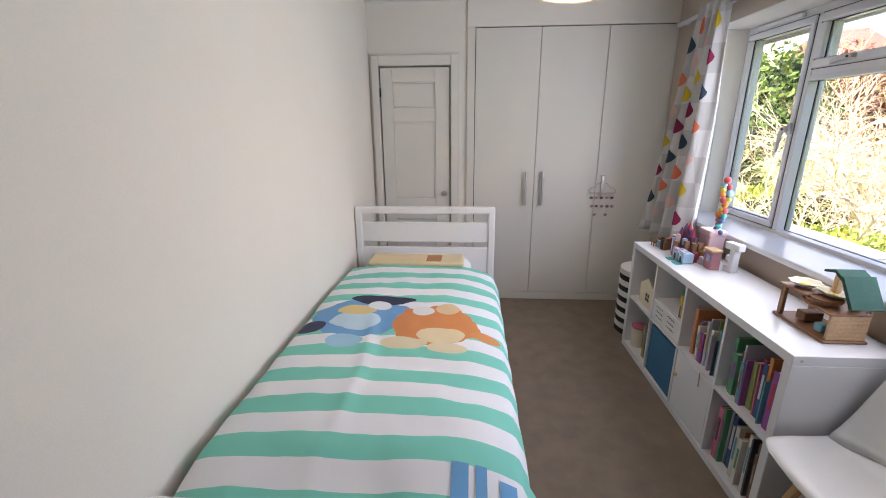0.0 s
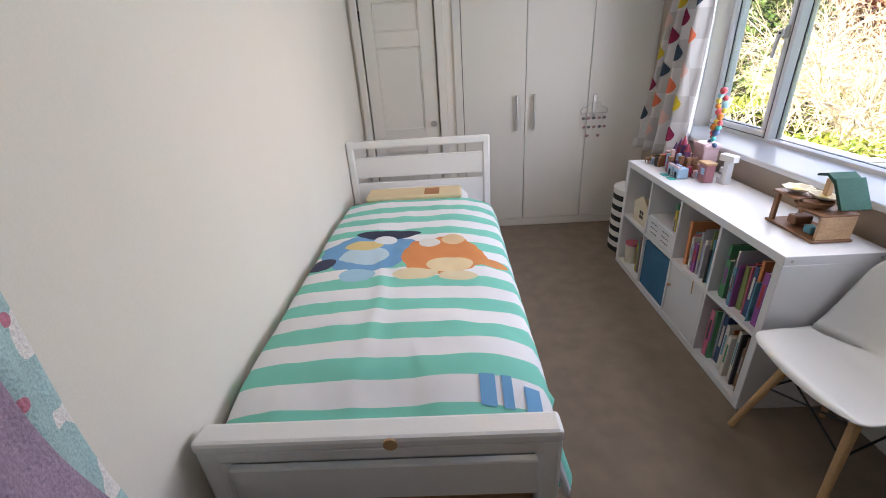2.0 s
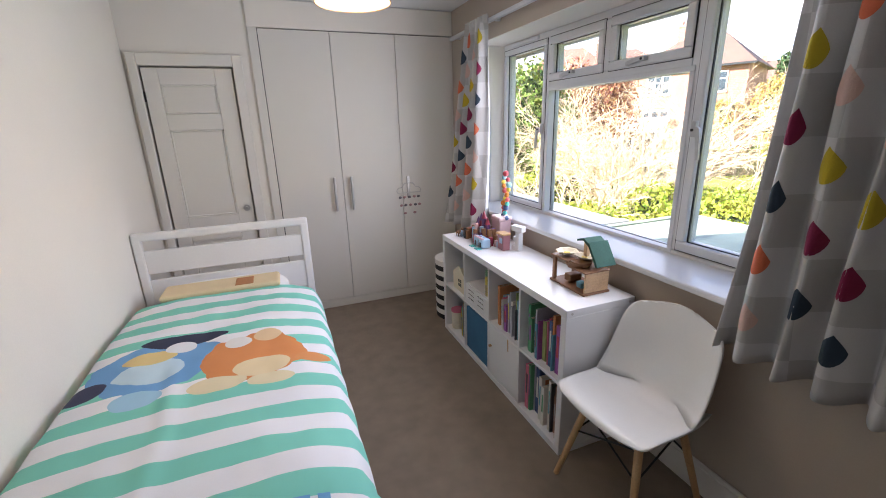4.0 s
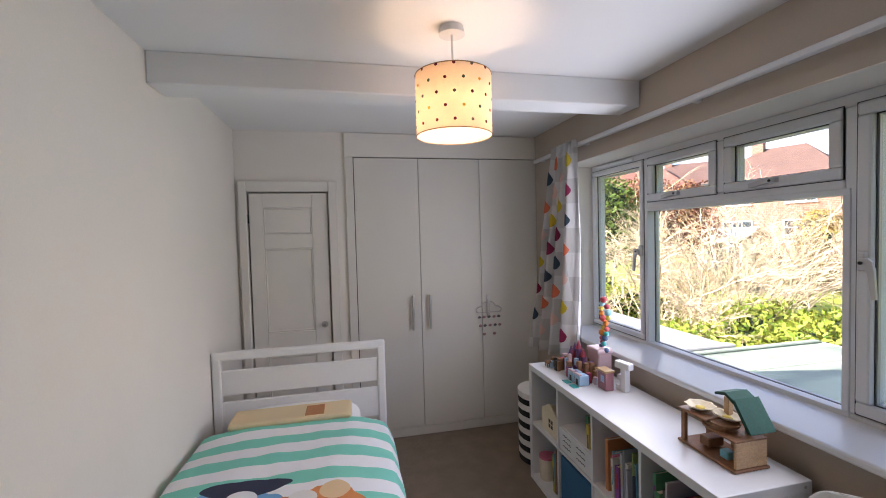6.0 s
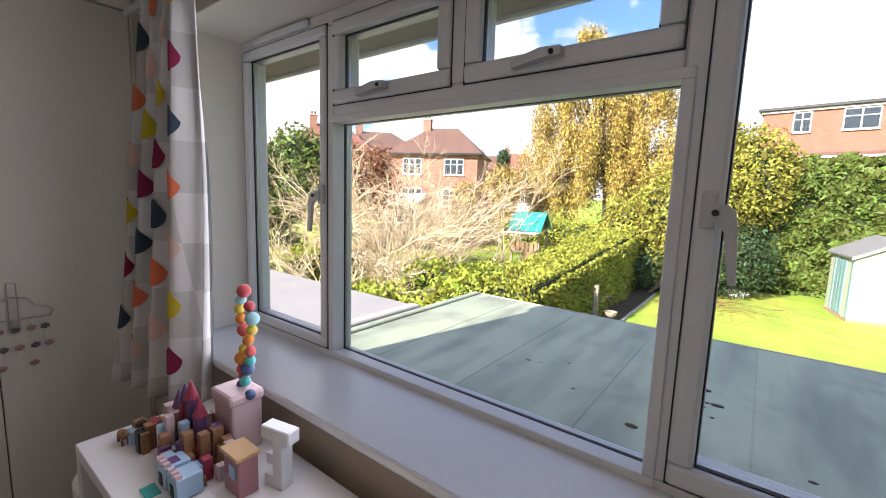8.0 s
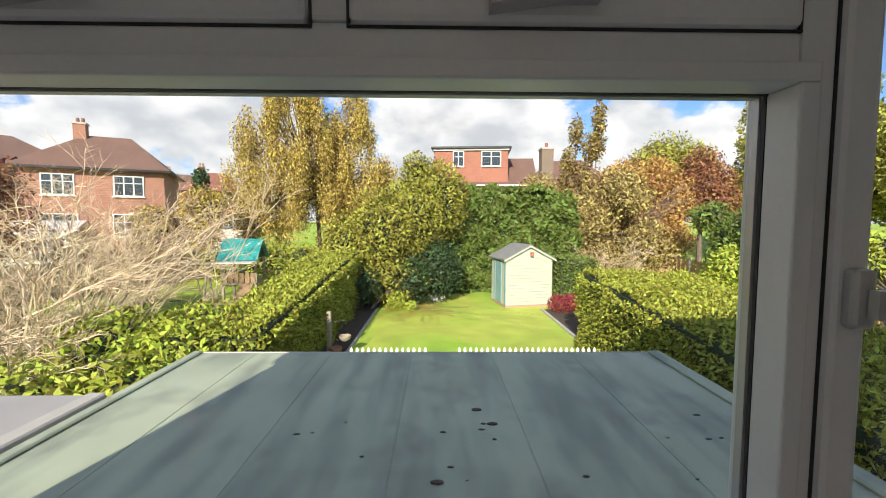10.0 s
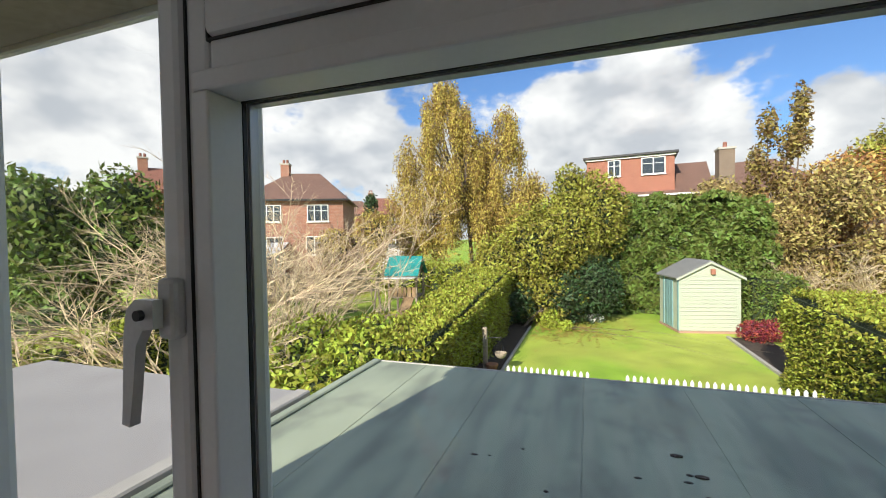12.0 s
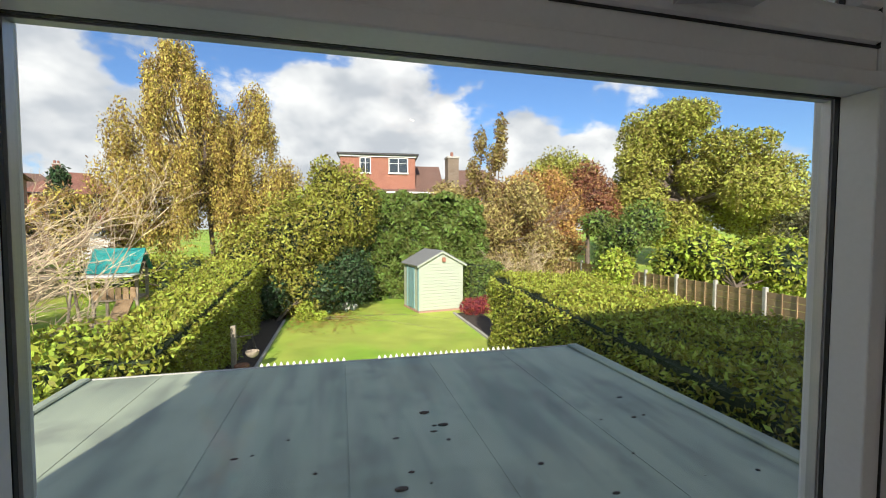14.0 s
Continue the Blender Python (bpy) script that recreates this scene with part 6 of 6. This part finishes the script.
gar = thing("pompom_garland", "felt ball garland hanging from the window handle side", "garland", (1.6, 2.77, 0))
GB = [BOOKM[1], PTEAL, paint("orange_felt", (0.62, 0.22, 0.04), 0.9), paint("pale_blue_felt", (0.28, 0.5, 0.55), 0.9), BOOKM[0], paint("coral_felt", (0.6, 0.12, 0.12), 0.9), BOOKM[2]]
loop = []
for k in range(11):
    t = k / 10
    loop.append((0.0, 0.028 * math.sin(t * 7.5) + 0.012, 1.235 - 0.285 * t))
for k in range(9):
    t = k / 8
    loop.append((-0.008, -0.034 * math.sin(t * 6.0 + 0.6) - 0.012, 1.20 - 0.26 * t))
for k, p_ in enumerate(loop):
    part("felt_ball", ball(p_, 0.0155 if k % 4 else 0.02, None, 2), GB[(k * 3 + k // 5) % 7], gar, smooth=True)
tb = bmesh.new()
for p_, q_ in zip(loop[:10], loop[1:11]):
    rod(p_, q_, 0.0015, seg=4, bm=tb)
rod(loop[10], (0.0, 0.0, KH), 0.003, seg=5, bm=tb)
part("string", tb, UPVC, gar)

# striped basket at the end of the shelf unit
bas = thing("striped_basket", "black and white striped fabric basket on the carpet", "basket", (1.475, 3.37, 0))
BLK, WHT = paint("black_fabric", (0.015, 0.015, 0.016), 0.9, 0.1), paint("white_fabric", (0.7, 0.68, 0.64), 0.9, 0.05)
for k in range(12):
    part("band", rod((0, 0, k * 0.042 + 0.001), (0, 0, k * 0.042 + 0.042), 0.172 + 0.002 * (k % 2), seg=28), WHT if k % 2 else BLK, bas)

# ---- chair ----
chair = thing("shell_chair", "white moulded shell chair on beech legs", "chair", (1.43, 1.41, 0), 4)


def shell(u, v):
    """From the front lip of the seat (v=0) up to the top of the back (v=1); u runs across."""
    a = u * 2 - 1
    prof = [(-0.215, 0.425), (-0.20, 0.442), (-0.12, 0.438), (-0.02, 0.425), (0.07, 0.425), (0.135, 0.46), (0.165, 0.53), (0.185, 0.62), (0.20, 0.71), (0.215, 0.79), (0.222, 0.83)]
    f = v * (len(prof) - 1)
    i = min(int(f), len(prof) - 2)
    t = f - i
    def cr4(k):
        return prof[max(0, min(len(prof) - 1, k))]
    p = [0.5 * (2 * cr4(i)[c] + (cr4(i + 1)[c] - cr4(i - 1)[c]) * t + (2 * cr4(i - 1)[c] - 5 * cr4(i)[c] + 4 * cr4(i + 1)[c] - cr4(i + 2)[c]) * t * t + (3 * cr4(i)[c] - cr4(i - 1)[c] - 3 * cr4(i + 1)[c] + cr4(i + 2)[c]) * t ** 3) for c in (0, 1)]
    w = 0.225 + 0.012 * math.sin(v * 3.1) - 0.035 * max(0, (v - 0.5) * 2) ** 2
    if v < 0.12:
        w *= 0.72 + 0.28 * math.sin(v / 0.12 * 1.57)
    if v > 0.80:
        w *= math.sqrt(max(0.0, 1 - ((v - 0.80) / 0.205) ** 2)) * 0.65 + 0.35
    bow = abs(a) ** 2.4
    if v < 0.5:
        return (p[0] - 0.02 * bow * v, a * w, p[1] + 0.055 * bow * (0.35 + v * 1.6))
    return (p[0] - 0.10 * bow * (1 - 1.7 * (v - 0.5)), a * w, p[1] + 0.03 * bow * (1 - v) * 2 - 0.025 * bow * max(0, v - 0.8) * 5)


part("shell", grid_surface(shell, 36, 60, 0.007), SHELL, chair, smooth=True)
for sx, sy in ((-1, -1), (-1, 1), (1, -1), (1, 1)):
    lg = part("leg", rod((sx * 0.205, sy * 0.205, 0.0), (sx * 0.115, sy * 0.13, 0.40), 0.012, 0.017, 14), BEECH, chair)
    part("bolt", rod((sx * 0.135, sy * 0.13, 0.36), (sx * 0.09, sy * 0.10, 0.375), 0.006, seg=8), DARKMETAL, lg)
for a, b_ in (((-0.15, -0.16, 0.25), (-0.12, 0.13, 0.36)), ((-0.15, 0.16, 0.25), (-0.12, -0.13, 0.36)), ((0.15, -0.16, 0.25), (0.12, 0.13, 0.36)), ((0.15, 0.16, 0.25), (0.12, -0.13, 0.36)), ((-0.15, -0.16, 0.25), (0.12, -0.13, 0.36)), ((-0.15, 0.16, 0.25), (0.12, 0.13, 0.36))):
    part("brace", rod(a, b_, 0.004, seg=8), DARKMETAL, chair)
part("seat_frame", box(-0.12, 0.12, -0.13, 0.13, 0.392, 0.406, 0.004), DARKMETAL, chair)

# ---- dressing gowns hung on the bed wall ----
hook = thing("coat_hook", "small metal coat hook on the wall", "hook", (XL, 0.70, 1.60))
part("plate", box(0, 0.006, -0.015, 0.015, -0.04, 0.04, 0.002), STEEL, hook)
part("prong", rod((0.0, 0, 0.0), (0.07, 0, 0.02), 0.006), STEEL, hook)


def gown(name, label, x, y, ztop, zbot, wt, wb, depth, m, seed):
    """A hanging robe: a closed tube of cloth gathered at the top and falling in soft folds."""
    t = thing(name, label, "dressing gown", (x, y, 0))

    def cloth(u, v):
        a = u * math.tau
        w = (wt + (wb - wt) * v ** 0.7) * (1 + 0.13 * math.sin(a * 5 + seed + 2 * v) * min(1, v * 3))
        cap = min(1.0, v * 9) ** 0.5
        return (depth * (0.6 + 0.4 * v) * cap * math.cos(a) * (1 + 0.18 * math.sin(a * 4 + seed)), w * cap * math.sin(a) + 0.02 * math.sin(v * 6 + seed), ztop + (zbot - ztop) * v + 0.012 * math.sin(a * 3 + seed))
    part("cloth", grid_surface(cloth, 64, 40), m, t, smooth=True)
    return t


FLEECE = paint("lilac_fleece", (0.33, 0.25, 0.34), 0.98, 0.25, 9, 160, 0.6, spec=0.1)
MINT = paint("mint_fleece", (0.42, 0.62, 0.58), 0.98, 0.2, 7, 160, 0.6, spec=0.1)
mk = MINT.node_tree
mh = [n for n in mk.nodes if n.type == "HUE_SAT"][0]
mtc, mv, mr, mm_ = (mk.nodes.new(n) for n in ("ShaderNodeTexCoord", "ShaderNodeTexVoronoi", "ShaderNodeMath", "ShaderNodeMixRGB"))
mv.inputs["Scale"].default_value = 14
mr.operation = "LESS_THAN"
mr.inputs[1].default_value = 0.17
mm_.inputs["Color1"].default_value, mm_.inputs["Color2"].default_value = (0.45, 0.62, 0.59, 1), (0.5, 0.2, 0.26, 1)
mk.links.new(mtc.outputs["Object"], mv.inputs["Vector"])
mk.links.new(mv.outputs["Distance"], mr.inputs[0])
mk.links.new(mr.outputs[0], mm_.inputs["Fac"])
mn, mg, mw = (mk.nodes.new(n) for n in ("ShaderNodeTexNoise", "ShaderNodeMath", "ShaderNodeMixRGB"))
mn.inputs["Scale"].default_value = 6.5
mg.operation = "GREATER_THAN"
mg.inputs[1].default_value = 0.55
mw.inputs["Color1"].default_value, mw.inputs["Color2"].default_value = (0.36, 0.52, 0.53, 1), (0.74, 0.72, 0.70, 1)
mk.links.new(mtc.outputs["Object"], mn.inputs["Vector"])
mk.links.new(mn.outputs["Fac"], mg.inputs[0])
mk.links.new(mg.outputs[0], mw.inputs["Fac"])
mk.links.new(mw.outputs["Color"], mm_.inputs["Color1"])
mk.links.new(mm_.outputs["Color"], mh.inputs["Color"])
NAVYF = paint("navy_fleece", (0.035, 0.035, 0.09), 0.98, 0.2, 9, 160, 0.5, spec=0.1)
g1 = gown("mint_gown", "mint fleece dressing gown with pink and dark printed marks", -0.59, 0.70, 1.58, 0.55, 0.05, 0.115, 0.075, MINT, 1)
gown("lilac_gown", "lilac fleece dressing gown hanging on the wall", -0.54, 0.61, 1.45, 0.72, 0.06, 0.125, 0.10, FLEECE, 2)
gown("navy_gown", "navy fleece garment hanging below the gowns", -0.52, 0.54, 1.05, 0.40, 0.05, 0.13, 0.10, NAVYF, 3)
